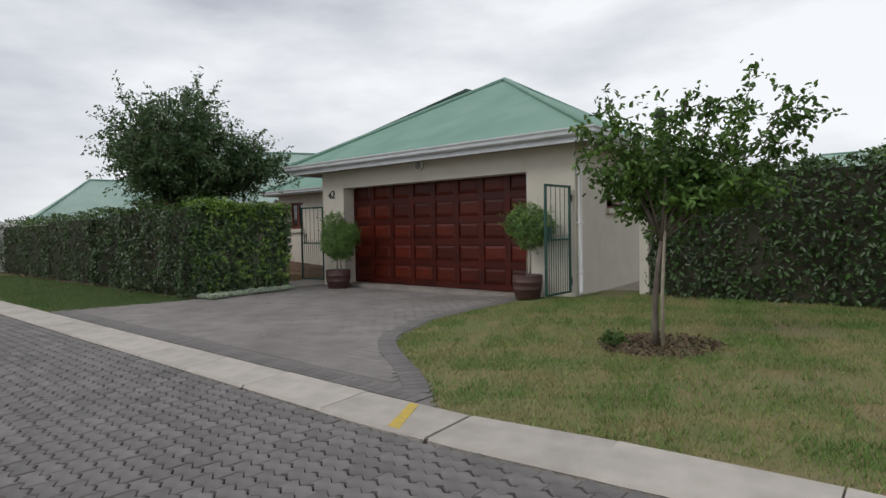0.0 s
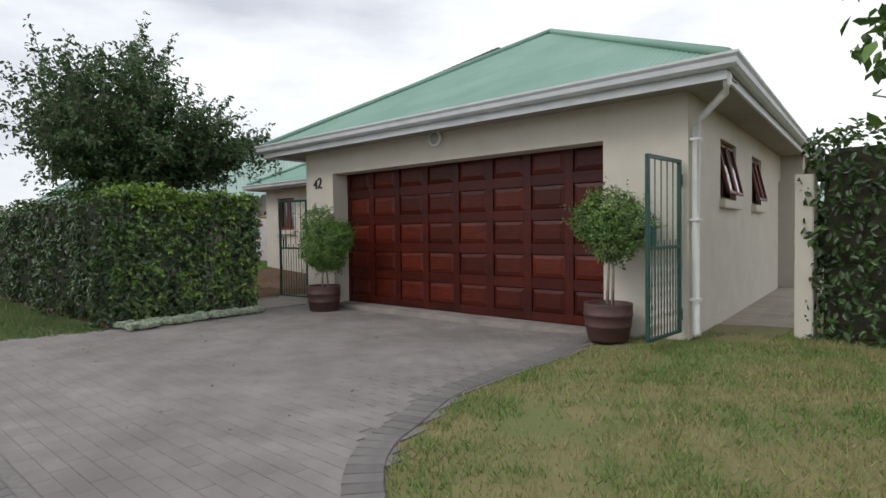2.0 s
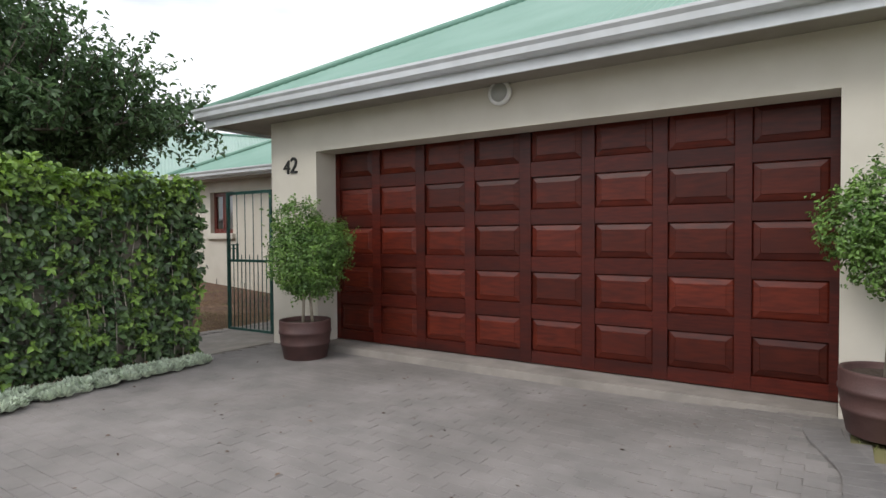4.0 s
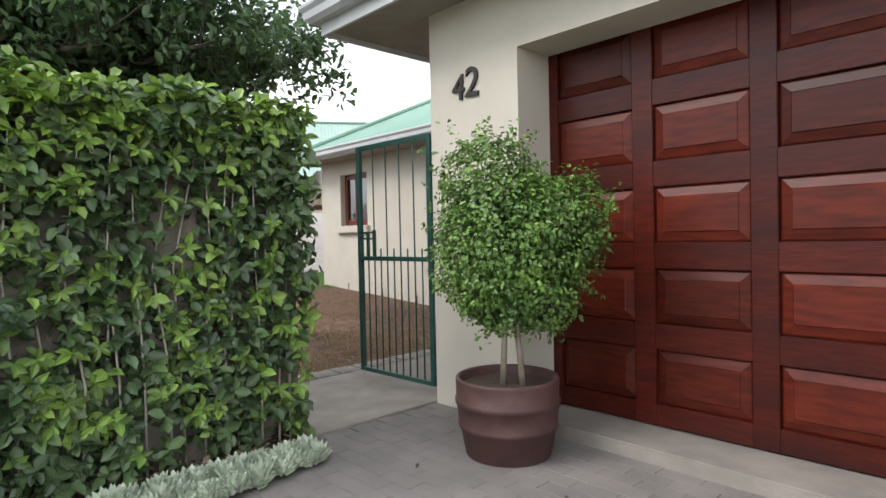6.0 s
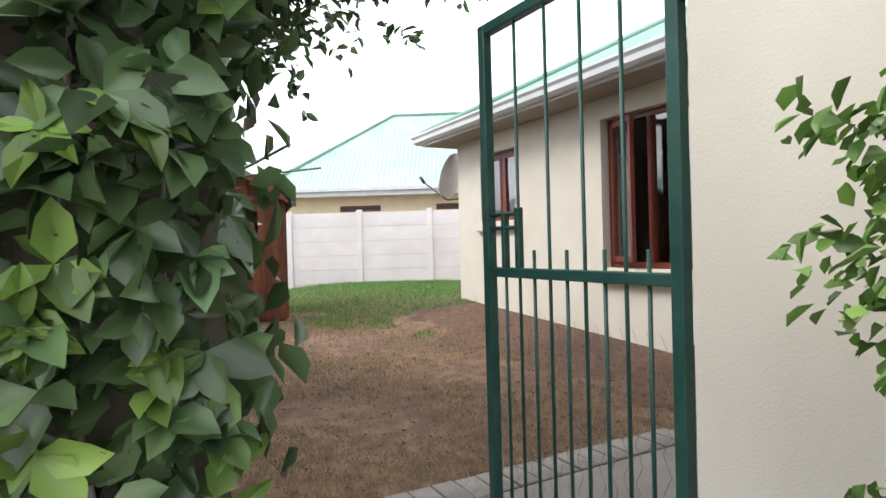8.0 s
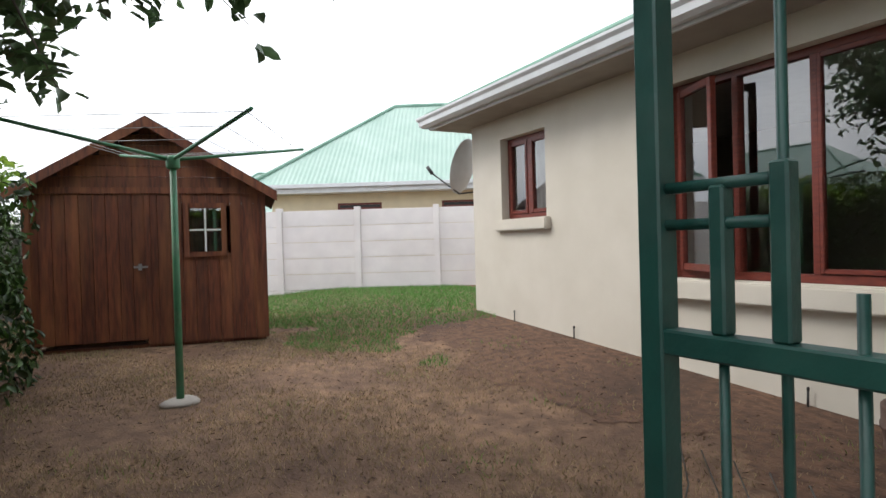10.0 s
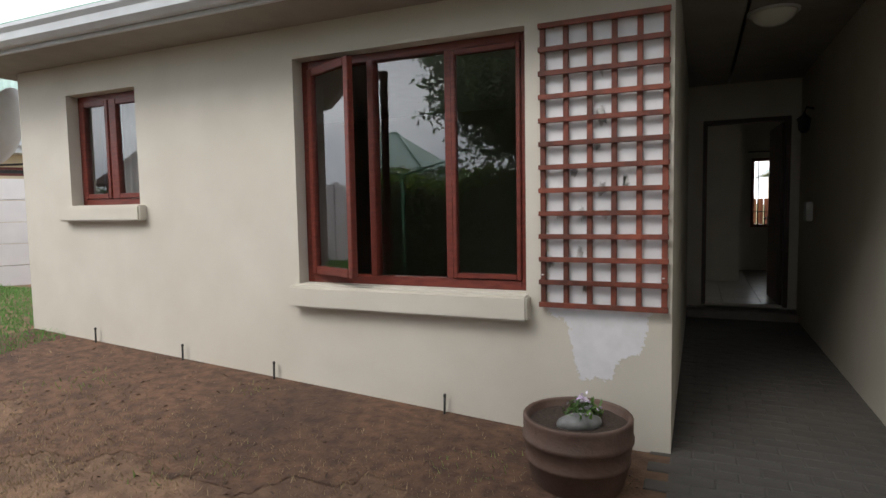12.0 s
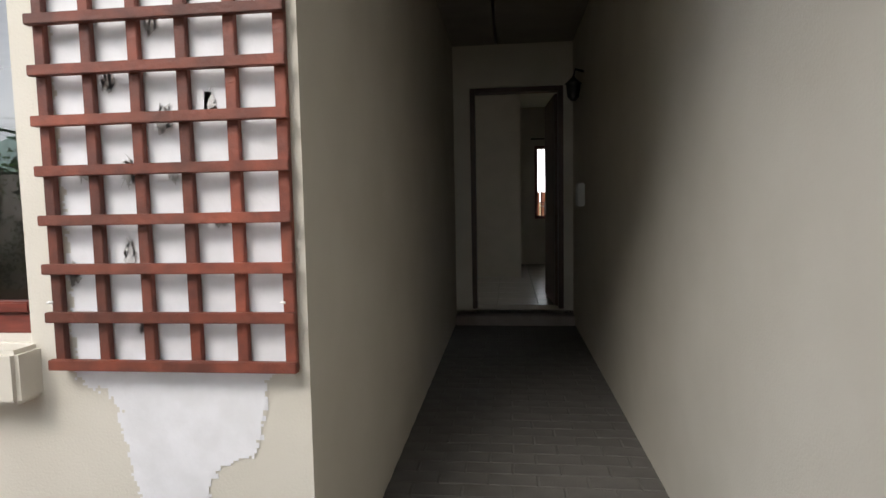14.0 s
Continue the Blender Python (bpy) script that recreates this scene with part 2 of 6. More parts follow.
M_JOINT = mat("joint sand", (0.07, 0.06, 0.05), (0.045, 0.04, 0.035), 20, 0.95, 0.3)
M_KERB = mat("concrete kerb", (0.47, 0.43, 0.385), (0.40, 0.365, 0.325), 6, 0.85, 0.35, 110, stain=(0.3, 0.275, 0.245), stain_scale=2.5, stain_amt=0.5, vary=0.06)
M_YELLOW = mat("worn yellow paint", (0.58, 0.4, 0.05), (0.46, 0.35, 0.11), 20, 0.8, 0.2)
M_SLAB = mat("concrete slab", (0.32, 0.285, 0.255), (0.24, 0.215, 0.195), 5, 0.85, 0.4, 90, stain=(0.14, 0.125, 0.11), stain_scale=1.5, stain_amt=0.5, vary=0.08)
M_PATHSIDE = mat("side path paver", (0.36, 0.31, 0.25), (0.3, 0.26, 0.21), 7, 0.85, 0.3, 100, stain=(0.2, 0.18, 0.15), stain_amt=0.4, vary=0.1)
M_TILE = mat("floor tile", (0.42, 0.38, 0.33), (0.36, 0.33, 0.29), 6, 0.25, 0.02, vary=0.08)
M_DARKWOOD = mat("dark door timber", (0.06, 0.025, 0.015), (0.04, 0.016, 0.01), 10, 0.45, 0.1, stretch=(5, 5, 0.6))
M_INSIDE = mat("inner wall paint", (0.5, 0.46, 0.39), (0.46, 0.42, 0.36), 4, 0.9, 0.05)
M_DISH = mat("dish grey", (0.62, 0.62, 0.64), (0.56, 0.56, 0.58), 6, 0.5, 0.03)
M_BULB = mat("lamp glass", (0.85, 0.84, 0.74), (0.8, 0.79, 0.68), 8, 0.2, 0.0)
M_BULK = mat("bulkhead diffuser", (0.36, 0.36, 0.33), (0.3, 0.3, 0.28), 8, 0.3, 0.0)
M_MULCH = mat("dead leaves and bark chips", (0.16, 0.105, 0.07), (0.08, 0.05, 0.035), 30, 0.9, 0.3, island=0.5)
M_GLASS = glass("window glass")
M_CURTAIN = mat("white curtain", (0.7, 0.7, 0.7), (0.6, 0.6, 0.62), 5, 0.9, 0.05)
M_NEIGHWALL = mat("neighbour yellow plaster", (0.66, 0.57, 0.4), (0.6, 0.52, 0.37), 3, 0.9, 0.1)
M_PETAL = mat("violet petals", (0.5, 0.35, 0.55), (0.75, 0.7, 0.78), 30, 0.7, 0.0, island=0.3)
M_STONE = mat("grey river stone", (0.13, 0.13, 0.125), (0.27, 0.27, 0.26), 16, 0.4, 0.1)
M_BIN = mat("blue plastic bin", (0.05, 0.08, 0.17), (0.04, 0.07, 0.14), 6, 0.5, 0.05)


# ---- mesh helpers ----
RNG = np.random.default_rng(7)


def mesh_of(name, verts, faces, material, smooth=False):
    me = bpy.data.meshes.new(name)
    me.from_pydata([tuple(map(float, v)) for v in verts], [], [tuple(map(int, f)) for f in faces])
    me.materials.append(material)
    if smooth:
        me.polygons.foreach_set("use_smooth", [True] * len(me.polygons))
    me.update()
    return me


def bm_mesh(name, bm, material, smooth=False):
    me = bpy.data.meshes.new(name)
    bmesh.ops.recalc_face_normals(bm, faces=bm.faces)
    bm.to_mesh(me)
    bm.free()
    me.materials.append(material)
    if smooth:
        me.polygons.foreach_set("use_smooth", [True] * len(me.polygons))
    return me


def thing(name, loc, label, category, group=""):
    e = new(name)
    e.empty_display_size = 0.1
    e.location = loc
    return tagged(e, label, category, group)


def part(name, data, parent, label=""):
    """A mesh in world metres, hung under a thing or a part."""
    ob = new(name, data)
    ob.parent = parent
    if parent.parent is None:
        ob.matrix_parent_inverse = Matrix.Translation(-Vector(parent.location))
    return tagged(ob, label)


def structure(name, data, label=""):
    return tagged(new(name, data), label, kind="structure")


BOXF = [(0, 3, 2, 1), (4, 5, 6, 7), (0, 1, 5, 4), (1, 2, 6, 5), (2, 3, 7, 6), (3, 0, 4, 7)]


def box_v(x0, x1, y0, y1, z0, z1):
    return [(x0, y0, z0), (x1, y0, z0), (x1, y1, z0), (x0, y1, z0), (x0, y0, z1), (x1, y0, z1), (x1, y1, z1), (x0, y1, z1)]


def boxes(name, items, material, bevel=0.0):
    """One mesh of axis-aligned boxes (x0, x1, y0, y1, z0, z1), edges rounded by bevel."""
    bm = bmesh.new()
    for it in items:
        vs = [bm.verts.new(v) for v in box_v(*it)]
        for f in BOXF:
            bm.faces.new([vs[i] for i in f])
    if bevel:
        bmesh.ops.bevel(bm, geom=list(bm.edges), offset=bevel, segments=2, affect="EDGES")
    return bm_mesh(name, bm, material)


def tube(name, pts, r, material, seg=8, r1=None):
    """A round bar along points."""
    pts = [Vector(p) for p in pts]
    verts, faces = [], []
    r1 = r if r1 is None else r1
    n = len(pts)
    for i, p in enumerate(pts):
        d = (pts[min(i + 1, n - 1)] - pts[max(i - 1, 0)]).normalized()
        side = d.cross(Vector((0, 0, 1)) if abs(d.z) < 0.9 else Vector((1, 0, 0))).normalized()
        up = side.cross(d)
        rr = r + (r1 - r) * i / max(n - 1, 1)
        for k in range(seg):
            a = 2 * math.pi * k / seg
            verts.append(p + side * (rr * math.cos(a)) + up * (rr * math.sin(a)))
    for i in range(n - 1):
        for k in range(seg):
            k2 = (k + 1) % seg
            faces.append((i * seg + k, i * seg + k2, (i + 1) * seg + k2, (i + 1) * seg + k))
    faces.append(tuple(range(seg))[::-1])
    faces.append(tuple((n - 1) * seg + k for k in range(seg)))
    return mesh_of(name, verts, faces, material, True)


def lathe(name, prof, centre, material, seg=36):
    """A turned body from (radius, height) pairs."""
    cx, cy, cz = centre
    verts, faces = [], []
    for r, z in prof:
        for k in range(seg):
            a = 2 * math.pi * k / seg
            verts.append((cx + r * math.cos(a), cy + r * math.sin(a), cz + z))
    for i in range(len(prof) - 1):
        for k in range(seg):
            k2 = (k + 1) % seg
            faces.append((i * seg + k, i * seg + k2, (i + 1) * seg + k2, (i + 1) * seg + k))
    faces.append(tuple(range(seg))[::-1])
    faces.append(tuple((len(prof) - 1) * seg + k for k in range(seg)))
    return mesh_of(name, verts, faces, material, True)


def wall_mesh(name, along, a0, a1, z0, z1, d0, d1, holes, material):
    """A wall along x or y from a0 to a1, between depths d0 and d1, with rectangular holes (a0, a1, z0, z1) through it."""
    As = sorted({a0, a1, *[h[0] for h in holes], *[h[1] for h in holes]})
    Zs = sorted({z0, z1, *[h[2] for h in holes], *[h[3] for h in holes]})
    na, nz = len(As) - 1, len(Zs) - 1

    def solid(i, j):
        if not (0 <= i < na and 0 <= j < nz):
            return False
        a, z = (As[i] + As[i + 1]) / 2, (Zs[j] + Zs[j + 1]) / 2
        return not any(h[0] < a < h[1] and h[2] < z < h[3] for h in holes)

    def P(a, d, z):
        return (a, d, z) if along == "x" else (d, a, z)
    bm = bmesh.new()
    cache = {}

    def V(a, d, z):
        k = P(a, d, z)
        if k not in cache:
            cache[k] = bm.verts.new(k)
        return cache[k]
    for i in range(na):
        for j in range(nz):
            if not solid(i, j):
                continue
            a, b, u, v = As[i], As[i + 1], Zs[j], Zs[j + 1]
            for d in (d0, d1):
                bm.faces.new([V(a, d, u), V(b, d, u), V(b, d, v), V(a, d, v)])
            for ok, q in ((solid(i - 1, j), (a, u, a, v)), (solid(i + 1, j), (b, u, b, v)), (solid(i, j - 1), (a, u, b, u)), (solid(i, j + 1), (a, v, b, v))):
                if not ok:
                    bm.faces.new([V(q[0], d0, q[1]), V(q[2], d0, q[3]), V(q[2], d1, q[3]), V(q[0], d1, q[1])])
    return bm_mesh(name, bm, material)


def leaf_cloud(name, pos, nrm, size, material, ratio=0.5, droop=0.35, jitter=0.8, up=0.0, tang=None):
    """Many folded leaves at pos, facing about nrm."""
    n = len(pos)
    pos = np.asarray(pos, float)
    nrm = np.asarray(nrm, float) + RNG.normal(0, jitter * 0.5, (n, 3))
    nrm /= np.linalg.norm(nrm, axis=1)[:, None] + 1e-9
    down = np.tile([0, 0, -1.0], (n, 1)) * droop + RNG.normal(0, 0.6, (n, 3)) + np.array([0, 0, up])
    if tang is not None:
        down = np.asarray(tang, float) + RNG.normal(0, 0.15, (n, 3))
    t = down - (down * nrm).sum(1)[:, None] * nrm
    t /= np.linalg.norm(t, axis=1)[:, None] + 1e-9
    s = np.cross(nrm, t)
    L = (size * RNG.uniform(0.65, 1.25, n))[:, None]
    W = L * ratio * 0.5
    fold = nrm * W * 0.35
    v = np.stack([pos, pos + t * L * 0.35 + s * W + fold, pos + t * L * 0.75 + s * W * 0.75 + fold, pos + t * L - nrm * L * 0.12,
                  pos + t * L * 0.75 - s * W * 0.75 + fold, pos + t * L * 0.35 - s * W + fold], 1).reshape(-1, 3)
    base = (np.arange(n) * 6)[:, None]
    f = np.concatenate([base + np.array([[0, 1, 2, 3]]), base + np.array([[0, 3, 4, 5]])], 0)
    me = bpy.data.meshes.new(name)
    me.vertices.add(len(v))
    me.vertices.foreach_set("co", v.ravel())
    me.loops.add(f.size)
    me.loops.foreach_set("vertex_index", f.ravel().astype(np.int32))
    me.polygons.add(len(f))
    me.polygons.foreach_set("loop_start", (np.arange(len(f)) * 4).astype(np.int32))
    me.materials.append(material)
    me.update(calc_edges=True)
    me.validate()
    return me


def blades(name, pos, height, width, material):
    """Grass: one bent triangle pair for each blade."""
    n = len(pos)
    pos = np.asarray(pos, float)
    a = RNG.uniform(0, 2 * np.pi, n)
    s = np.stack([np.cos(a), np.sin(a), np.zeros(n)], 1)
    lean = RNG.normal(0, 0.5, (n, 3))
    lean[:, 2] = 0
    h = (height * RNG.uniform(0.5, 1.3, n))[:, None]
    v = np.stack([pos - s * width / 2, pos + s * width / 2, pos + lean * h + np.array([0, 0, 1]) * h], 1).reshape(-1, 3)
    me = bpy.data.meshes.new(name)
    f = np.arange(3 * n)
    me.vertices.add(len(v))
    me.vertices.foreach_set("co", v.ravel())
    me.loops.add(3 * n)
    me.loops.foreach_set("vertex_index", f.astype(np.int32))
    me.polygons.add(n)
    me.polygons.foreach_set("loop_start", (np.arange(n) * 3).astype(np.int32))
    me.materials.append(material)
    me.update(calc_edges=True)
    return me


def smooth01(a, b, v):
    k = np.clip((np.asarray(v, float) - a) / (b - a), 0, 1)
    return k * k * (3 - 2 * k)


# ---- the lie of the land ----
def land(x, y):
    """Height of the ground: street level, a gentle swell under the lawn, the yard rising away from the gate."""
    x, y = np.asarray(x, float), np.asarray(y, float)
    near = smooth01(-5.0, -1.0, y)
    swell = 0.15 * smooth01(4.0, 7.5, x) * near + 0.10 * smooth01(8.0, 10.5, x) * (1 - near)
    yard = 0.05 * np.clip(-1.25 - x, 0, 5.2) * smooth01(-3.2, -1.6, y) * (0.7 + 0.55 * smooth01(1.0, 2.8, y))
    return swell + yard


def sheet(name, x0, x1, y0, y1, nx, ny, zoff, material, keep=None):
    xs, ys = np.linspace(x0, x1, nx), np.linspace(y0, y1, ny)
    verts = [(x, y, float(land(x, y)) + zoff) for y in ys for x in xs]
    faces = []
    for j in range(ny - 1):
        for i in range(nx - 1):
            if keep is None or keep((xs[i] + xs[i + 1]) / 2, (ys[j] + ys[j + 1]) / 2):
                faces.append((j * nx + i, j * nx + i + 1, (j + 1) * nx + i + 1, (j + 1) * nx + i))
    return mesh_of(name, verts, faces, material, True)


KERB_IN, KERB_OUT = -5.52, -6.0
structure("ground", mesh_of("ground", [(-400, -400, -0.12), (400, -400, -0.12), (400, 400, -0.12), (-400, 400, -0.12)], [(0, 1, 2, 3)], M_LAWN), "green and dry grass ground reaching to the horizon")
structure("road", sheet("road", -30, 30, -13.5, KERB_OUT, 121, 3, -0.075, M_JOINT), "sand bed of the block-paved street")


def drive_right(y):
    """The driveway's right edge, which flares out towards the street."""
    return 5.60 + 0.2 * smooth01(-0.3, -1.2, y) + 0.35 * smooth01(-2.6, -3.9, y) + 2.05 * smooth01(-3.6, -5.7, y)


def drive_left(y):
    return 0.32 - 0.35 * smooth01(-3.3, -5.5, y)


structure("lawn", sheet("lawn", 5.0, 24, KERB_IN, 1.3, 96, 40, -0.012, M_LAWN, lambda x, y: x > drive_right(y) - 0.15), "patchy mown lawn beside the driveway")
structure("verge", sheet("verge", -24, 0.6, KERB_IN, -2.4, 100, 20, -0.012, M_LAWN, lambda x, y: x < drive_left(y) + 0.2), "green grass verge before the hedge")
structure("yard_ground", sheet("yard_ground", -14, 0.0, -3.2, 8.0, 90, 70, -0.004, M_YARD, lambda x, y: not (x > -1.1 and y > 3.0)), "bare brown yard soil with dry grass")

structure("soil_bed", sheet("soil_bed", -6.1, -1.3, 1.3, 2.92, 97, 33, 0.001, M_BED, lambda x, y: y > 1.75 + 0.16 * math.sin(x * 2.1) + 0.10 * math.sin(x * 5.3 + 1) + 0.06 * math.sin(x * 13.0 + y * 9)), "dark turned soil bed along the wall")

# ---- house walls ----
T = 0.23
SKEW = Matrix(((1, -0.09, 0, 0), (0, 1, 0, 0), (0, 0, 1, 0), (0, 0, 0, 1)))


def skewed(me):
    """The plot's right side runs a few degrees off square."""
    me.transform(SKEW)
    return me


GX1, GD = 6.45, 0.30
structure("wall_front", wall_mesh("wall_front", "x", 0.0, GX1 - T, -0.1, 2.66, 0.0, GD, [(0.744, 5.542, -0.2, 2.2)], M_WALL), "cream plastered garage front wall with a wide opening")
structure("wall_side_right", skewed(wall_mesh("wall_side_right", "y", 0.0, 14.0, -0.1, 2.66, GX1 - T, GX1 + 0.003, [(1.46, 2.42, 1.58, 2.3), (3.6, 4.45, 1.58, 2.3), (6.4, 7.25, 0.05, 2.1)], M_WALL)), "cream plastered side wall with small high windows")
structure("wall_passage_right", wall_mesh("wall_passage_right", "y", GD, 7.0, -0.1, 2.66, 0.005, 0.005 + T, [], M_WALL), "cream plastered passage wall")
structure("wall_wing", wall_mesh("wall_wing", "x", -6.115, -1.08, -0.3, 2.46, 2.92, 2.92 + T, [(-5.53, -4.766, 1.33, 2.19), (-3.34, -1.823, 0.79, 2.22)], M_WALL), "cream plastered yard wall with two windows")
structure("wall_wing_end", wall_mesh("wall_wing_end", "y", 2.92 + T, 9.0, -0.3, 2.46, -6.115, -6.115 + T, [], M_WALL), "cream plastered end wall")
structure("wall_passage_left", wall_mesh("wall_passage_left", "y", 2.92 + T, 7.0, -0.1, 2.66, -1.08 - T, -1.08, [], M_WALL), "cream plastered passage wall")
structure("wall_entrance", wall_mesh("wall_entrance", "x", -1.31, 0.235, -0.1, 2.66, 7.0, 7.0 + T, [(-0.93, -0.08, 0.12, 2.17)], M_WALL), "plastered wall at the passage end with a doorway")
structure("wall_room_back", wall_mesh("wall_room_back", "x", -3.5, 3.5, -0.1, 2.66, 11.0, 11.0 + T, [(-0.16, 0.9, 0.84, 2.0)], M_INSIDE), "inner wall with a barred window")
structure("wall_room_left", wall_mesh("wall_room_left", "y", 7.23, 11.0, -0.1, 2.66, -3.5, -3.3, [], M_INSIDE), "inner room wall")
structure("wall_room_right", wall_mesh("wall_room_right", "y", 7.23, 11.0, -0.1, 2.66, 3.3, 3.5, [], M_INSIDE), "inner room wall")
structure("wall_hall", wall_mesh("wall_hall", "x", -3.3, -0.42, 0.1, 2.6, 9.3, 9.42, [], M_INSIDE), "inner hall wall")
structure("wall_lounge_back", wall_mesh("wall_lounge_back", "x", -5.88, -1.31, -0.1, 2.46, 6.4, 6.5, [], M_INSIDE), "inner room back wall")
structure("wall_garage_back", wall_mesh("wall_garage_back", "x", 0.235, GX1 - T, -0.1, 2.66, 6.7, 6.9, [], M_INSIDE), "garage back wall")
structure("floor_lounge", boxes("floor_lounge", [(-5.88, -1.31, 3.15, 6.4, 0.0, 0.1)], M_TILE), "tiled room floor")
structure("floor_garage", boxes("floor_garage", [(0.235, 6.25, GD, 6.7, -0.05, 0.07)], M_SLAB), "concrete garage floor")
# Ceiling takes the soffit colour, which has shade worked in.
structure("ceiling_passage", boxes("ceiling_passage", [(-1.08, 0.005, 2.92, 7.0, 2.55, 2.66)], M_SOFFIT), "boarded passage ceiling with shade in its colour")
structure("ceiling_room", boxes("ceiling_room", [(-3.3, 3.3, 7.23, 11.0, 2.6, 2.66)], M_WHITE), "white inner ceiling")
structure("ceiling_lounge", boxes("ceiling_lounge", [(-5.88, -1.31, 3.15, 6.4, 2.4, 2.46)], M_WHITE), "white inner ceiling")
structure("ceiling_garage", boxes("ceiling_garage", [(0.235, 6.25, GD, 6.7, 2.6, 2.66)], M_WHITE), "garage ceiling")
structure("floor_passage", boxes("floor_passage", [(-1.08, 0.005, 2.75, 7.0, -0.05, 0.0)], M_JOINT), "bed of the paved passage floor")
structure("floor_room", boxes("floor_room", [(-3.3, 3.3, 7.0, 11.0, 0.0, 0.11)], M_JOINT), "tiled inner floor bed")


# ---- roofs ----
def hip_plane(name, eave_a, eave_b, top_b, top_a, pitch=0.076, amp=0.014):
    """Ribbed roof plane with ribs straight up the slope and cut along its slanting sides."""
    A, B, C, D = map(Vector, (eave_a, eave_b, top_b, top_a))
    ex = (B - A).normalized()
    L = (B - A).length
    dtop, ctop = (D - A).dot(ex), (C - A).dot(ex)
    upv = (D - A) - ex * dtop
    H = upv.length
    upv.normalize()
    nrm = ex.cross(upv)
    if nrm.z < 0:
        nrm = -nrm
    n = int(L / pitch) * 2
    verts, faces = [], []
    for i in range(n + 1):
        s = L * i / n
        h = H
        if s < dtop:
            h = H * s / dtop
        elif s > ctop:
            h = H * (L - s) / (L - ctop)
        off = nrm * (amp if i % 2 else 0.0)
        verts += [A + ex * s + off, A + ex * s + upv * max(h, 0.001) + off]
    for i in range(n):
        faces.append((2 * i, 2 * i + 2, 2 * i + 3, 2 * i + 1))
    return mesh_of(name, verts, faces, M_ROOF)


def gutter(name, pts, parent, h=0.125, d=0.11):
    """An ogee eaves gutter along level points; its outer side is to the right of the run."""
    prof = [(0.0, 0.0), (d * 0.45, 0.0), (d * 0.75, h * 0.22), (d * 0.8, h * 0.6), (d, h * 0.82), (d, h), (d * 0.9, h), (d * 0.7, h * 0.7), (0.0, h * 0.7)]
    pts = [Vector(p) for p in pts]
    verts, faces, m = [], [], len(prof)
    for i, p in enumerate(pts):
        d0 = (p - pts[i - 1]).normalized() if i else (pts[1] - p).normalized()
        d1 = (pts[i + 1] - p).normalized() if i < len(pts) - 1 else d0
        o0, o1 = Vector((d0.y, -d0.x, 0)), Vector((d1.y, -d1.x, 0))
        mit = (o0 + o1) / (1 + o0.dot(o1))
        for u, v in prof:
            verts.append(p + mit * u + Vector((0, 0, v)))
    for i in range(len(pts) - 1):
        for k in range(m):
            k2 = (k + 1) % m
            faces.append((i * m + k, i * m + k2, (i + 1) * m + k2, (i + 1) * m + k))
    faces += [tuple(range(m)), tuple((len(pts) - 1) * m + k for k in range(m))[::-1]]
    return part(name, mesh_of(name, verts, faces, M_GUTTER), parent, "pale grey metal gutter")


roof = thing("garage_roof", (2.82, 3.4, 2.6), "green corrugated hipped roof with grey gutters", "roof")
EX0, EX1, EY0, EZ = -0.70, 6.93, -0.40, 2.74
AX, AY, AZ = 2.82, 3.4, 4.84
part("front_slope", hip_plane("front_slope", (EX0, EY0, EZ), (EX1, EY0, EZ), (AX, AY, AZ), (AX, AY, AZ)), roof)
part("right_slope", hip_plane("right_slope", (EX1, EY0, EZ), (EX1 - 1.34, 14.5, EZ), (AX - 1.19, 14.5, AZ), (AX, AY, AZ)), roof)
part("left_slope", hip_plane("left_slope", (EX0, 14.5, EZ), (EX0, EY0, EZ), (AX, AY, AZ), (AX - 1.19, 14.5, AZ)), roof)
for q in ([(EX0, EY0, EZ + 0.03), (AX, AY, AZ + 0.03)], [(EX1, EY0, EZ + 0.03), (AX, AY, AZ + 0.03)], [(AX, AY, AZ + 0.03), (AX - 1.19, 14.5, AZ + 0.03)]):
    part("ridge_cap", tube("ridge_cap", q, 0.05, M_ROOF, 8), roof, "green folded ridge cap")
gutter("gutter", [(EX0, 14.0, 2.635), (EX0, EY0, 2.635), (EX1, EY0, 2.635), (EX1 - 1.30, 14.0, 2.635)], roof)
part("fascia", boxes("fascia", [(EX0 + 0.005, EX1 - 0.005, EY0 + 0.005, EY0 + 0.027, 2.55, 2.7), (EX0 + 0.005, EX0 + 0.027, EY0 + 0.03, 14, 2.55, 2.7)], M_GUTTER), roof, "pale grey fascia board")
part("side_fascia", skewed(boxes("side_fascia", [(EX1 - 0.075, EX1 - 0.05, EY0 + 0.03, 14, 2.55, 2.7)], M_GUTTER)), roof, "pale grey fascia board")
part("side_soffit", skewed(boxes("side_soffit", [(GX1 + 0.004, EX1 - 0.08, 0.0, 14, 2.585, 2.60)], M_SOFFIT)), roof, "soffit boards with eave shade in their colour")
part("soffit", boxes("soffit", [(EX0 + 0.03, EX1 - 0.03, EY0 + 0.03, -0.002, 2.585, 2.60), (EX0 + 0.03, -0.002, 0.0, 2.5, 2.585, 2.60)], M_SOFFIT), roof, "soffit boards with eave shade in their colour")

wing = thing("wing_roof", (-3.5, 5.9, 2.4), "pale green corrugated wing roof with grey gutter", "roof")
WX0, WY0, WZ = -6.40, 2.50, 2.555
part("front_slope", hip_plane("front_slope", (WX0, WY0, WZ), (-0.02, WY0, WZ), (-0.02, 6.0, 4.34), (WX0 + 3.5, 6.0, 4.34)), wing)
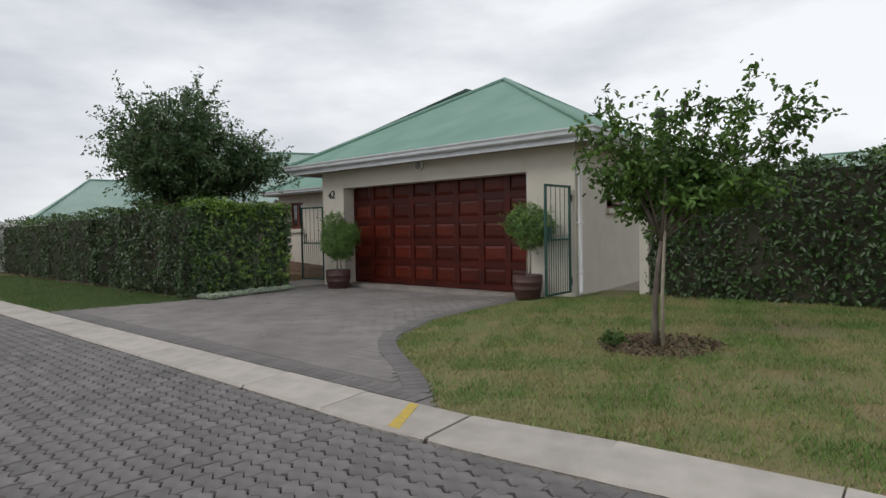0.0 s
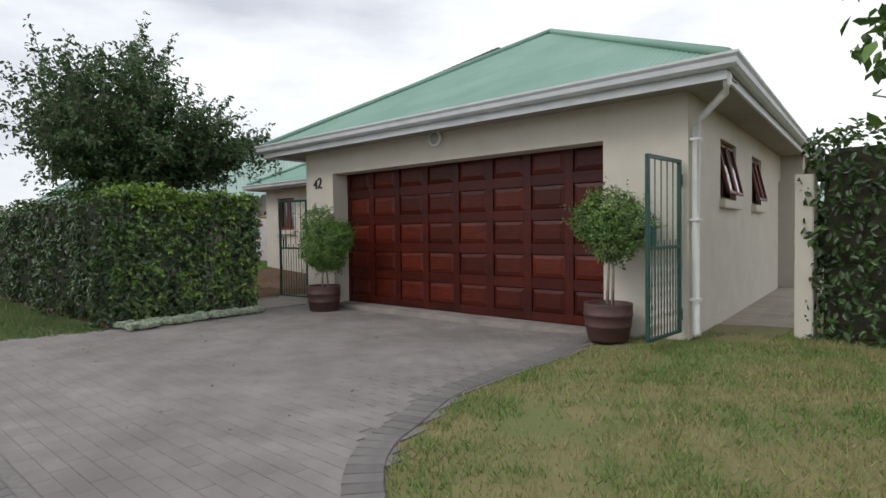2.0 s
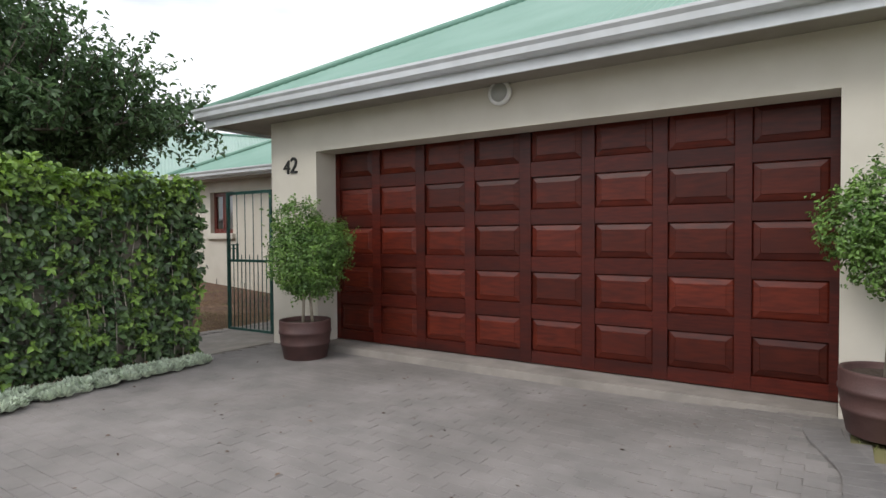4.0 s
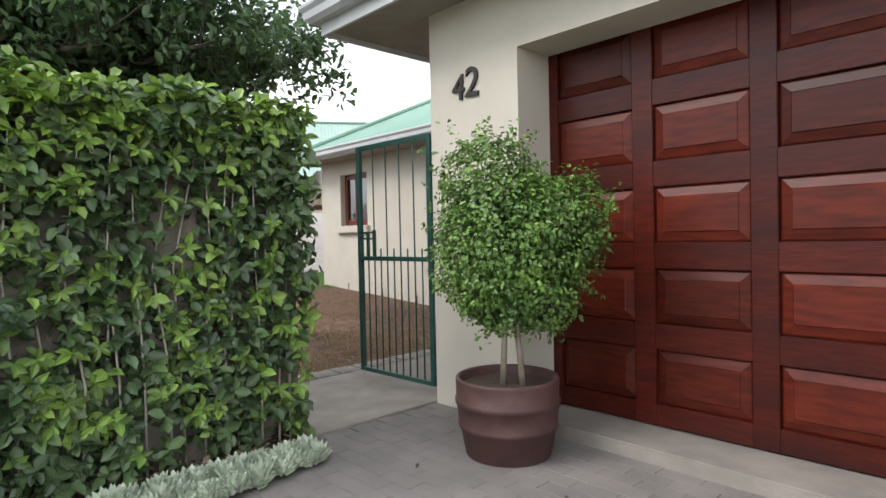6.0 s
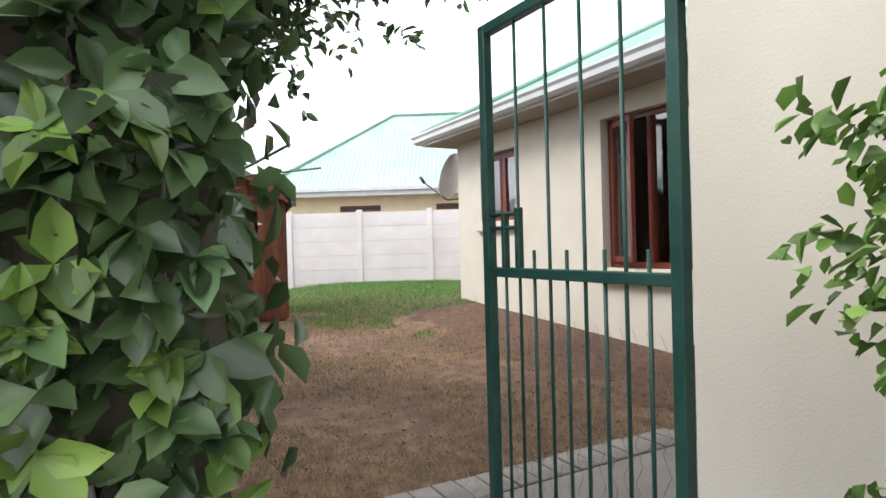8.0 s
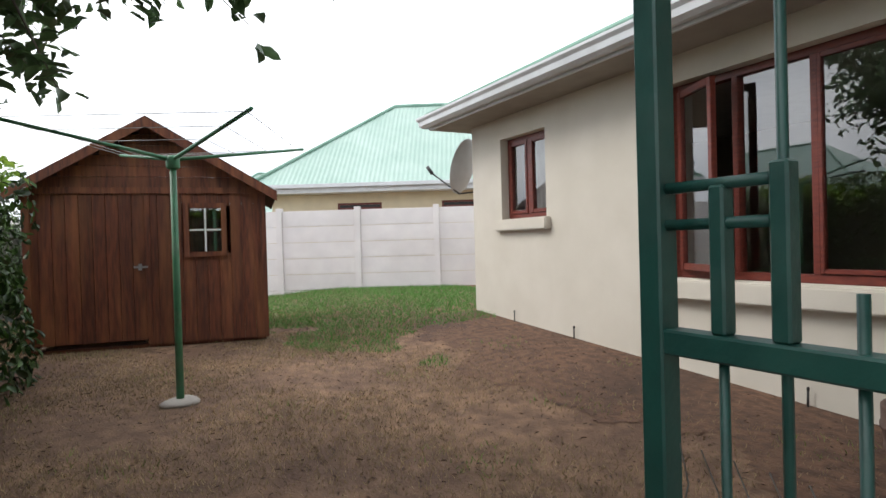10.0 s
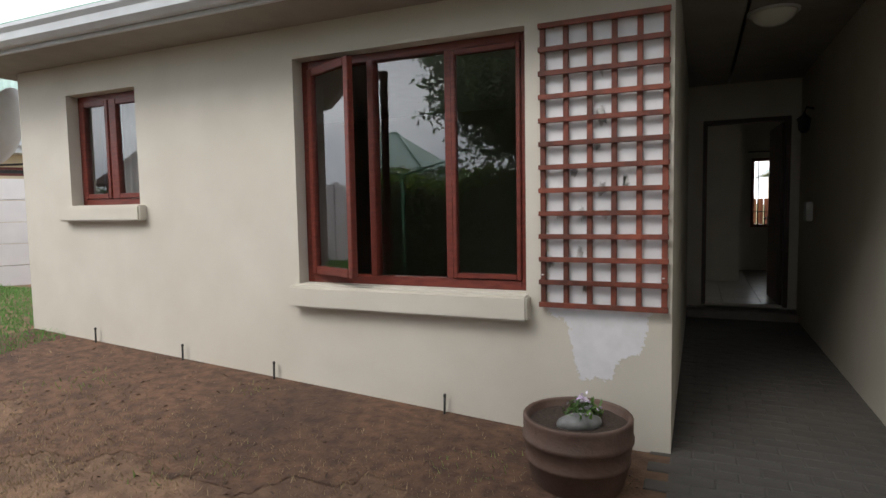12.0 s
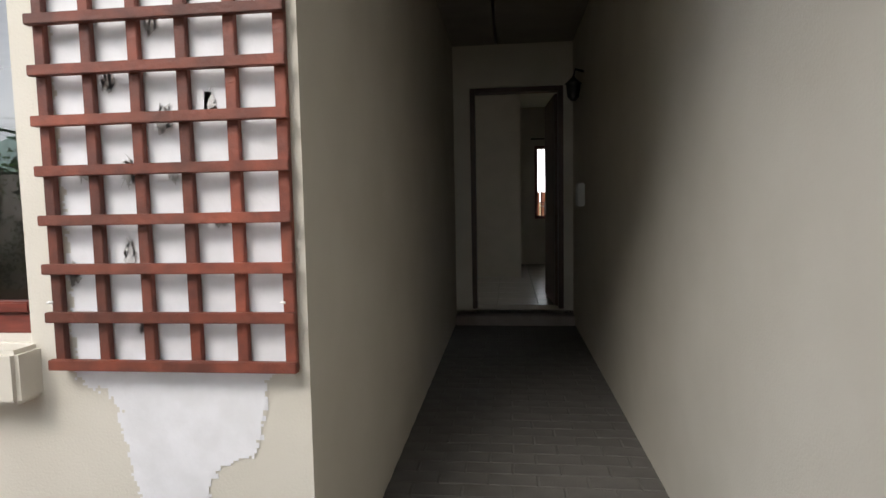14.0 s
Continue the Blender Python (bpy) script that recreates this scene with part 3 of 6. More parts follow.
part("end_slope", hip_plane("end_slope", (WX0, 9.5, WZ), (WX0, WY0, WZ), (WX0 + 3.5, 6.0, 4.34), (WX0 + 3.5, 6.0, 4.34)), wing)
part("ridge_cap", tube("ridge_cap", [(WX0, WY0, WZ + 0.03), (WX0 + 3.5, 6.0, 4.37), (-0.02, 6.0, 4.37)], 0.05, M_ROOF, 8), wing, "green folded ridge cap")
gutter("gutter", [(WX0, 9.0, 2.445), (WX0, WY0, 2.445), (-0.01, WY0, 2.445)], wing)
part("fascia", boxes("fascia", [(WX0 + 0.005, -0.01, WY0 + 0.005, WY0 + 0.027, 2.42, 2.55), (WX0 + 0.005, WX0 + 0.027, WY0 + 0.03, 9, 2.42, 2.55)], M_GUTTER), wing, "pale grey fascia board")
part("soffit", boxes("soffit", [(WX0 + 0.03, -0.01, WY0 + 0.03, 2.918, 2.42, 2.435), (WX0 + 0.03, -6.117, 2.92, 9, 2.42, 2.435)], M_SOFFIT), wing, "soffit boards with eave shade in their colour")


# ---- street and driveway edges ----
def outline_block(name, pts, z0, z1, material, inset=0.006, drop=0.005):
    """A paving block from its outline, with a worn chamfered rim."""
    n = len(pts)
    c = np.mean(pts, 0)
    v = [(p[0], p[1], z0) for p in pts] + [(p[0], p[1], z1 - drop) for p in pts]
    for p in pts:
        d = np.array(p) - c
        d = d / (np.linalg.norm(d) + 1e-9) * inset
        v.append((p[0] - d[0], p[1] - d[1], z1))
    f = []
    for k in range(n):
        k2 = (k + 1) % n
        f += [(k, k2, n + k2, n + k), (n + k, n + k2, 2 * n + k2, 2 * n + k)]
    f.append(tuple(2 * n + k for k in range(n)))
    return v, f


def merged(name, blocks, material):
    V, Fs = [], []
    for v, f in blocks:
        o = len(V)
        V += v
        Fs += [tuple(i + o for i in q) for q in f]
    return mesh_of(name, V, Fs, material)


def rect(w, d):
    return [(-w / 2, -d / 2), (w / 2, -d / 2), (w / 2, d / 2), (-w / 2, d / 2)]


def placed(block, x, y, z, a=0.0):
    v, f = block
    c, s = math.cos(a), math.sin(a)
    return [(x + p[0] * c - p[1] * s, y + p[0] * s + p[1] * c, z + p[2]) for p in v], f


# ---- garage door ----
door = thing("garage_door", (3.14, 0.36, 0.08), "dark red varnished mahogany panelled double garage door, closed", "garage door")
DX0, DX1, DZ0 = 0.744, 5.542, 0.085
NC, NR = 8, 5
cw, rh = (DX1 - DX0) / NC, 0.432
part("backing", boxes("backing", [(DX0 - 0.1, DX1 + 0.1, 0.335, 0.36, DZ0, 2.34)], M_DOORWOOD), door)
for i in range(NC + 1):
    x = DX0 + i * cw
    part("stile", boxes("stile", [(x - 0.058, x + 0.058, 0.305, 0.334, DZ0, 2.33)], M_DOORWOOD, 0.003), door)
for j in range(NR + 1):
    z = DZ0 + 0.045 + j * rh
    for i in range(NC):
        x = DX0 + i * cw
        part("rail", boxes("rail", [(x + 0.058, x + cw - 0.058, 0.307, 0.334, z - 0.068 if j else DZ0, z + 0.068)], M_DOORWOOD, 0.003), door)


def raised_panel(x0, x1, z0, z1):
    """A fielded panel: sloped margins rising to a flat field."""
    bm = bmesh.new()
    m = 0.055
    outer = [(x0, 0.331, z0), (x1, 0.331, z0), (x1, 0.331, z1), (x0, 0.331, z1)]
    lip = [(x0 + 0.012, 0.323, z0 + 0.012), (x1 - 0.012, 0.323, z0 + 0.012), (x1 - 0.012, 0.323, z1 - 0.012), (x0 + 0.012, 0.323, z1 - 0.012)]
    mid = [(x0 + m, 0.311, z0 + m), (x1 - m, 0.311, z0 + m), (x1 - m, 0.311, z1 - m), (x0 + m, 0.311, z1 - m)]
    step = [(x0 + m + 0.004, 0.306, z0 + m + 0.004), (x1 - m - 0.004, 0.306, z0 + m + 0.004), (x1 - m - 0.004, 0.306, z1 - m - 0.004), (x0 + m + 0.004, 0.306, z1 - m - 0.004)]
    rings = [[bm.verts.new(p) for p in r] for r in (outer, lip, mid, step)]
    for a, b in zip(rings, rings[1:]):
        for k in range(4):
            bm.faces.new([a[k], a[(k + 1) % 4], b[(k + 1) % 4], b[k]])
    bm.faces.new(rings[-1])
    return bm_mesh("panel", bm, M_PANELWOOD)


for j in range(NR):
    for i in range(NC):
        x, z = DX0 + i * cw, DZ0 + 0.045 + j * rh
        part("panel", raised_panel(x + 0.058, x + cw - 0.058, z + 0.068, z + rh - 0.068), door)

structure("door_sill", boxes("door_sill", [(DX0, DX1, -0.02, 0.36, -0.1, 0.075)], M_SLAB, 0.01), "worn concrete sill under the garage door")

# bulkhead light over the garage door
bulk = thing("wall_light", (3.07, -0.03, 2.51), "round white bulkhead light on the garage wall", "light")
ring_v = lathe("rim", [(0.095, 0.0), (0.11, 0.015), (0.112, 0.045), (0.095, 0.06), (0.085, 0.055)], (0, 0, 0), M_WHITE, 28)
dome_v = lathe("diffuser", [(0.09, 0.03), (0.082, 0.055), (0.06, 0.072), (0.03, 0.08), (0.001, 0.082)], (0, 0, 0), M_BULK, 28)
for nm, me in (("rim", ring_v), ("diffuser", dome_v)):
    me.transform(Matrix.Translation((3.07, 0.0, 2.51)) @ Matrix.Rotation(radians(90), 4, "X"))
    part(nm, me, bulk)

# house number
num = thing("house_number", (0.33, -0.01, 1.98), "black iron house number 42 on the pier", "house number")


def digits(ch, x, z, size, tilt):
    cu = bpy.data.curves.new("digit", "FONT")
    cu.body, cu.size, cu.extrude, cu.bevel_depth = ch, size, 0.006, 0.002
    cu.materials.append(M_BLACK)
    ob = new("digit", cu)
    ob.matrix_basis = pose(x, -0.009, z, 90, 0, 0) @ pose(0, 0, 0, 0, 0, tilt)
    ob.parent = num
    ob.matrix_parent_inverse = Matrix.Translation(-Vector(num.location))


digits("4", 0.215, 1.985, 0.225, -4)
digits("2", 0.325, 1.99, 0.255, -4)

# downpipe at the garage corner
dp = thing("downpipe", (6.55, 0.1, 0.05), "white downpipe with offset bend at the corner", "downpipe")
part("pipe", tube("pipe", [(6.90, -0.30, 2.64), (6.90, -0.30, 2.52), (6.87, -0.26, 2.46), (6.58, 0.03, 2.33), (6.515, 0.06, 2.26), (6.505, 0.065, 1.2), (6.505, 0.065, 0.22), (6.54, 0.02, 0.16)], 0.038, M_WHITE, 12), dp)
for z in (0.5, 1.3, 2.1):
    part("clip", boxes("clip", [(6.455, 6.555, 0.02, 0.11, z, z + 0.03)], M_WHITE, 0.003), dp)


# ---- windows ----
def bar(items, name, parent, material=M_WINWOOD, bevel=0.004, label=""):
    return part(name, boxes(name, items, material, bevel), parent, label)


def pane(parent, x0, x1, y, z0, z1, name="pane", along="x"):
    v = [(x0, y, z0), (x1, y, z0), (x1, y, z1), (x0, y, z1)] if along == "x" else [(y, x0, z0), (y, x1, z0), (y, x1, z1), (y, x0, z1)]
    ob = part(name, mesh_of(name, v, [(0, 1, 2, 3)], M_GLASS), parent, "clear window glass")
    ob.visible_shadow = False
    return ob


# big three-light window
bw = tagged(new("window_1"), "three-light red-brown timber window, one casement ajar", "window", kind="structure")
bw.location = (-2.56, 3.05, 0.79)
X0, X1, Z0, Z1, YF = -3.34, -1.823, 0.79, 2.22, 3.015
bar([(X0, X0 + 0.05, YF, YF + 0.075, Z0, Z1), (X1 - 0.05, X1, YF, YF + 0.075, Z0, Z1), (X0 + 0.05, X1 - 0.05, YF, YF + 0.075, Z1 - 0.05, Z1), (X0 + 0.05, X1 - 0.05, YF, YF + 0.075, Z0, Z0 + 0.055)], "window_frame", bw)
for mx in (-2.83, -2.31):
    bar([(mx - 0.022, mx + 0.022, YF - 0.004, YF + 0.07, Z0 + 0.056, Z1 - 0.051)], "mullion", bw)
pane(bw, -2.80, -2.34, YF + 0.035, Z0 + 0.05, Z1 - 0.05)
bar([(-2.287, -2.262, YF - 0.014, YF + 0.03, Z0 + 0.06, Z1 - 0.055), (-1.899, -1.874, YF - 0.014, YF + 0.03, Z0 + 0.06, Z1 - 0.055), (-2.261, -1.9, YF - 0.014, YF + 0.03, Z1 - 0.082, Z1 - 0.055), (-2.261, -1.9, YF - 0.014, YF + 0.03, Z0 + 0.06, Z0 + 0.09)], "casement", bw)
pane(bw, -2.261, -1.9, YF + 0.008, Z0 + 0.09, Z1 - 0.082)
leaf_w, la = 0.47, radians(-24)
items = [(0, 0.048, 0, 0.04, Z0 + 0.06, Z1 - 0.055), (leaf_w - 0.048, leaf_w, 0, 0.04, Z0 + 0.06, Z1 - 0.055), (0.049, leaf_w - 0.049, 0, 0.04, Z1 - 0.105, Z1 - 0.055), (0.049, leaf_w - 0.049, 0, 0.04, Z0 + 0.06, Z0 + 0.11)]
cm = boxes("open_casement", items, M_WINWOOD, 0.004)
gm = mesh_of("pane", [(0.04, 0.02, Z0 + 0.1), (leaf_w - 0.04, 0.02, Z0 + 0.1), (leaf_w - 0.04, 0.02, Z1 - 0.1), (0.04, 0.02, Z1 - 0.1)], [(0, 1, 2, 3)], M_GLASS)
LM = Matrix.Translation((X0 + 0.052, YF - 0.02, 0)) @ Matrix.Rotation(la, 4, "Z")
cm.transform(LM)
gm.transform(LM)
oc = part("open_casement", cm, bw, "casement standing ajar")
pn = part("pane", gm, oc)
pn.visible_shadow = False
part("window_sill", boxes("window_sill", [(-3.37, -1.80, 2.838, 3.01, 0.645, 0.785)], M_WALL, 0.012), bw, "thick cream plastered sill")

# small two-light window
sw = tagged(new("window_2"), "small two-light red-brown timber window", "window", kind="structure")
sw.location = (-5.15, 3.05, 1.33)
X0, X1, Z0, Z1 = -5.53, -4.766, 1.33, 2.19
bar([(X0, X0 + 0.045, YF, YF + 0.07, Z0, Z1), (X1 - 0.045, X1, YF, YF + 0.07, Z0, Z1), (X0 + 0.046, X1 - 0.046, YF, YF + 0.07, Z1 - 0.045, Z1), (X0 + 0.046, X1 - 0.046, YF, YF + 0.07, Z0, Z0 + 0.05), (-5.175, -5.12, YF - 0.004, YF + 0.07, Z0 + 0.051, Z1 - 0.046)], "window_frame", sw)
for a, b in ((-5.484, -5.176), (-5.119, -4.812)):
    bar([(a + 0.001, a + 0.036, YF - 0.012, YF + 0.03, Z0 + 0.052, Z1 - 0.047), (b - 0.036, b - 0.001, YF - 0.012, YF + 0.03, Z0 + 0.052, Z1 - 0.047), (a + 0.037, b - 0.037, YF - 0.012, YF + 0.03, Z1 - 0.085, Z1 - 0.047), (a + 0.037, b - 0.037, YF - 0.012, YF + 0.03, Z0 + 0.052, Z0 + 0.09)], "casement", sw)
    pane(sw, a + 0.037, b - 0.037, YF + 0.01, Z0 + 0.09, Z1 - 0.085)
part("window_sill", boxes("window_sill", [(-5.60, -4.70, 2.848, 3.01, 1.205, 1.325)], M_WALL, 0.012), sw, "thick cream plastered sill")
cv, cf = [], []
for i in range(61):
    x = -5.6 + 0.9 * i / 60
    for z in (1.2, 2.25):
        cv.append((x, 3.26 + 0.02 * math.sin(i * 1.3), z))
for i in range(60):
    cf.append((2 * i, 2 * i + 2, 2 * i + 3, 2 * i + 1))
part("curtain", mesh_of("curtain", cv, cf, M_CURTAIN, True), sw, "white net curtain")

# side windows of the garage, top-hung leaves standing open
for k, (ya, yb) in enumerate(((1.46, 2.42), (3.6, 4.45))):
    w = tagged(new("window_%d" % (k + 3)), "small high timber window with leaf open", "window", kind="structure")
    w.location = (6.47, (ya + yb) / 2, 1.58)
    z0, z1, xf = 1.58, 2.3, 6.32
    bar([(xf, xf + 0.06, ya, ya + 0.045, z0, z1), (xf, xf + 0.06, yb - 0.045, yb, z0, z1), (xf, xf + 0.06, ya + 0.046, yb - 0.046, z1 - 0.045, z1), (xf, xf + 0.06, ya + 0.046, yb - 0.046, z0, z0 + 0.045)], "window_frame", w)
    ym = (ya + yb) / 2
    bar([(xf, xf + 0.06, ym - 0.022, ym + 0.022, z0 + 0.046, z1 - 0.046)], "mullion", w)
    for a, b, op in ((ya + 0.046, ym - 0.023, 13), (ym + 0.023, yb - 0.046, 13)):
        h = z1 - z0 - 0.092
        fm = boxes("sash", [(0, 0.035, a, a + 0.035, -h, 0), (0, 0.035, b - 0.035, b, -h, 0), (0, 0.035, a + 0.036, b - 0.036, -0.035, 0), (0, 0.035, a + 0.036, b - 0.036, -h, -h + 0.035)], M_WINWOOD, 0.003)
        g2 = mesh_of("pane", [(0.017, a + 0.03, -h + 0.03), (0.017, b - 0.03, -h + 0.03), (0.017, b - 0.03, -0.03), (0.017, a + 0.03, -0.03)], [(0, 1, 2, 3)], M_GLASS)
        MM = Matrix.Translation((xf + 0.062, 0, z1 - 0.046)) @ Matrix.Rotation(radians(-op), 4, "Y")
        fm.transform(MM)
        g2.transform(MM)
        s_ = part("sash", fm, w)
        part("pane", g2, s_).visible_shadow = False
    part("window_sill", boxes("window_sill", [(6.34, 6.52, ya - 0.06, yb + 0.06, 1.47, 1.575)], M_WALL, 0.01), w, "cream plastered sill")
    for o in w.children_recursive:
        skewed(o.data)
sd = tagged(new("door_1"), "closed pale green side door", "door", kind="structure")
sd.location = (6.42, 6.8, 0.05)
part("door_leaf", skewed(boxes("door_leaf", [(6.32, 6.36, 6.4, 7.25, 0.05, 2.1)], M_WHITE, 0.004)), sd)


# ---- gates ----
def make_gate(hinge, ux, uy, width, z0, z1, rail_z, label, wire):
    """A welded gate leaf from its hinge along the unit direction (ux, uy)."""
    hx, hy = hinge
    g = thing("metal_gate", (hx, hy, z0), label, "gate", "garden gates")

    def at(u, z, w=0.0):
        return (hx + ux * u - uy * w, hy + uy * u + ux * w, z)

    def post(u0, u1, za, zb, d, name, lab=""):
        bm = bmesh.new()
        vs = [bm.verts.new(at(u, z, w)) for z in (za, zb) for u, w in ((u0, -d), (u1, -d), (u1, d), (u0, d))]
        for f in BOXF:
            bm.faces.new([vs[i] for i in f])
        bmesh.ops.bevel(bm, geom=list(bm.edges), offset=0.003, segments=1, affect="EDGES")
        return part(name, bm_mesh(name, bm, M_GATE), g, lab)
    s = 0.036
    post(0.0, s, z0, z1, s / 2, "hinge_stile")
    post(width - s, width, z0, z1, s / 2, "lock_stile")
    post(s, width - s, z1 - s, z1, s / 2, "top_rail")
    post(s, width - s, z0, z0 + 0.03, s / 2, "bottom_rail")
    post(s, width - s, rail_z - 0.015, rail_z + 0.017, s / 2, "middle_rail")
    n = 5
    step = (width - 2 * s) / n
    for i in range(1, n):
        u = s + i * step
        part("long_bar", tube("long_bar", [at(u, z0 + 0.02), at(u, z1 - 0.02)], 0.006, M_GATE, 6), g)
    for i in range(n):
        u = s + (i + 0.5) * step
        part("short_bar", tube("short_bar", [at(u, z0 + 0.02), at(u, rail_z + 0.075)], 0.006, M_GATE, 6), g)
    lock = post(width - s - step - 0.011, width - s - step + 0.011, rail_z + 0.017, rail_z + 0.215, 0.012, "lock_post")
    for z in (rail_z + 0.15, rail_z + 0.197):
        part("latch_bar", tube("latch_bar", [at(width - s, z), at(width - s - step, z)], 0.008, M_GATE, 6), lock)
    post(width - s - step / 2 - 0.01, width - s - step / 2 + 0.01, rail_z + 0.017, rail_z + 0.195, 0.012, "latch")
    for z in (z0 + 0.18, z1 - 0.2):
        part("hinge", tube("hinge", [at(-0.03, z), at(0.0, z)], 0.008, M_BLACK, 6), g, "black iron hinge")
        part("hinge_plate", tube("hinge_plate", [at(-0.035, z - 0.06, 0.0), at(-0.035, z + 0.06, 0.0)], 0.012, M_BLACK, 6), g, "black iron hinge plate")
    if wire:
        segs = []
        for k in range(18):
            u = s + (width - 2 * s) * k / 17
            segs.append([at(min(max(u + 0.012 * (-1) ** q, s), width - s), z0 + 0.03 + 0.05 * q, -0.012) for q in range(int((rail_z - z0 - 0.1) / 0.05))])
        V, Fs = [], []
        for sg in segs:
            for p0, p1 in zip(sg, sg[1:]):
                o = len(V)
                V += [(p0[0] - 0.0012, p0[1], p0[2]), (p0[0] + 0.0012, p0[1], p0[2]), (p1[0] + 0.0012, p1[1], p1[2]), (p1[0] - 0.0012, p1[1], p1[2])]
                Fs.append((o, o + 1, o + 2, o + 3))
        part("wire_mesh", mesh_of("wire_mesh", V, Fs, M_STEEL), g, "thin galvanised wire netting")
    return g


make_gate((-0.03, 0.02), -0.9993, -0.037, 0.815, 0.10, 1.82, 0.965, "dark green steel bar gate standing open by the pier", True)
make_gate((6.39, -0.05), -0.04, -0.9982, 0.74, 0.19, 1.91, 1.05, "dark green steel bar gate swung open beside the lawn", True)


# ---- pots ----
def ribbed_pot(name, c, r, h, material, label, group):
    p = thing(name, c, label, "plant pot", group)
    prof = [(r * 0.80, 0), (r * 0.83, 0.01), (r * 0.93, h * 0.36), (r * 0.955, h * 0.37), (r * 0.965, h * 0.42), (r * 0.95, h * 0.44), (r * 0.99, h * 0.66),
            (r * 1.015, h * 0.67), (r * 1.02, h * 0.73), (r * 0.995, h * 0.745), (r * 1.0, h * 0.95), (r * 1.0, h * 0.985), (r * 0.985, h), (r * 0.93, h), (r * 0.91, h * 0.97), (r * 0.9, h * 0.86)]
    part("shell", lathe("shell", prof, c, material, 40), p)
    n = 24
    V, Fs = [(c[0], c[1], c[2] + h * 0.88)], []
    for ring in (0.45, 0.92):
        for k in range(n):
            a = 2 * math.pi * k / n
            V.append((c[0] + r * ring * math.cos(a), c[1] + r * ring * math.sin(a), c[2] + h * (0.87 + 0.03 * random.random())))
    for k in range(n):
        k2 = (k + 1) % n
        Fs += [(0, 1 + k, 1 + k2), (1 + k, 1 + n + k, 1 + n + k2, 1 + k2)]
    part("soil", mesh_of("soil", V, Fs, M_SOIL, True), p, "dark potting soil")
    return p


def topiary(base, c, lobes, count, label, stems):
    """A clipped shrub: leaning stems, twigs and thousands of small leaves on overlapping lobes."""
    t = thing("topiary_shrub", base, label, "shrub", "potted topiary shrubs")
    for s in stems:
        part("stem", tube("stem", s, 0.017, M_PALEBARK, 8, 0.012), t, "pale bare stem")
    pos, nr = [], []
    tot = sum(l[3] ** 2 for l in lobes)
    for lx, ly, lz, lr in lobes:
        k = int(count * lr * lr / tot)
        d = RNG.normal(size=(k, 3))
        d /= np.linalg.norm(d, axis=1)[:, None]
        lump = 1 + 0.13 * np.sin(d[:, 0] * 7 + lx * 9) * np.cos(d[:, 2] * 8 + lz * 5)
        rad = lr * lump * (1 - np.abs(RNG.normal(0, 0.16, k))) + RNG.normal(0, 0.012, k)
        pos.append(np.array([lx, ly, lz]) + d * rad[:, None])
        nr.append(d + np.array([0, 0, 0.7]))
    for _ in range(count // 60):
        lx, ly, lz, lr = lobes[RNG.integers(len(lobes))]
        d = RNG.normal(size=3) + np.array([0, 0, 0.25])
        d /= np.linalg.norm(d)
        root = np.array([lx, ly, lz]) + d * lr * 0.9
        out = d + RNG.normal(0, 0.45, 3)
        k = 16
        q = RNG.uniform(0, 1, k)[:, None]
        pos.append(root + out * q * RNG.uniform(0.05, 0.13) + RNG.normal(0, 0.011, (k, 3)))
        nr.append(np.tile(d + np.array([0, 0, 0.5]), (k, 1)) + RNG.normal(0, 0.4, (k, 3)))
    part("foliage", leaf_cloud("foliage", np.concatenate(pos), np.concatenate(nr), 0.028, M_TOPIARY, 0.6, 0.1, 1.1, 0.2), t, "small glossy green leaves")
    tw = []
    for _ in range(34):
        l = lobes[RNG.integers(len(lobes))]
        d = RNG.normal(size=3)
        d /= np.linalg.norm(d)
        tw.append(((c[0], c[1], c[2] - 0.3), tuple(np.array(l[:3]) + d * l[3] * 0.85)))
    V, Fs = [], []
    for a, b in tw:
        o = len(V)
        for p in (a, b):
            for k in range(3):
                V.append((p[0] + 0.004 * math.cos(2.1 * k), p[1] + 0.004 * math.sin(2.1 * k), p[2]))
        Fs += [(o + k, o + (k + 1) % 3, o + 3 + (k + 1) % 3, o + 3 + k) for k in range(3)]
    part("branchwork", mesh_of("branchwork", V, Fs, M_BARK), t)
    return t


ribbed_pot("plant_pot", (0.93, -0.36, 0.0), 0.265, 0.40, M_POT, "dark brown ribbed pot standing on the driveway", "pots before the garage")
topiary((0.93, -0.36, 0.355), (0.93, -0.36, 1.0), [(1.12, -0.30, 0.84, 0.2), (0.95, -0.36, 0.80, 0.19), (1.25, -0.25, 1.2, 0.2), (0.86, -0.38, 0.86, 0.2), (0.86, -0.38, 1.40, 0.25), (0.98, -0.34, 1.12, 0.35), (0.86, -0.40, 0.97, 0.30), (1.18, -0.28, 1.13, 0.24), (0.78, -0.40, 1.12, 0.22), (1.05, -0.34, 0.92, 0.24)], 19000,
        "clipped green topiary shrub growing in a pot", [[(0.92, -0.38, 0.35), (0.935, -0.38, 0.6), (0.93, -0.37, 1.0)], [(1.01, -0.33, 0.35), (0.985, -0.335, 0.62), (0.97, -0.34, 1.0)]])
ZP = float(land(5.78, -0.36))
ribbed_pot("plant_pot", (5.78, -0.38, ZP + 0.02), 0.245, 0.38, M_POT, "dark brown ribbed pot beside the lawn edge", "pots before the garage")
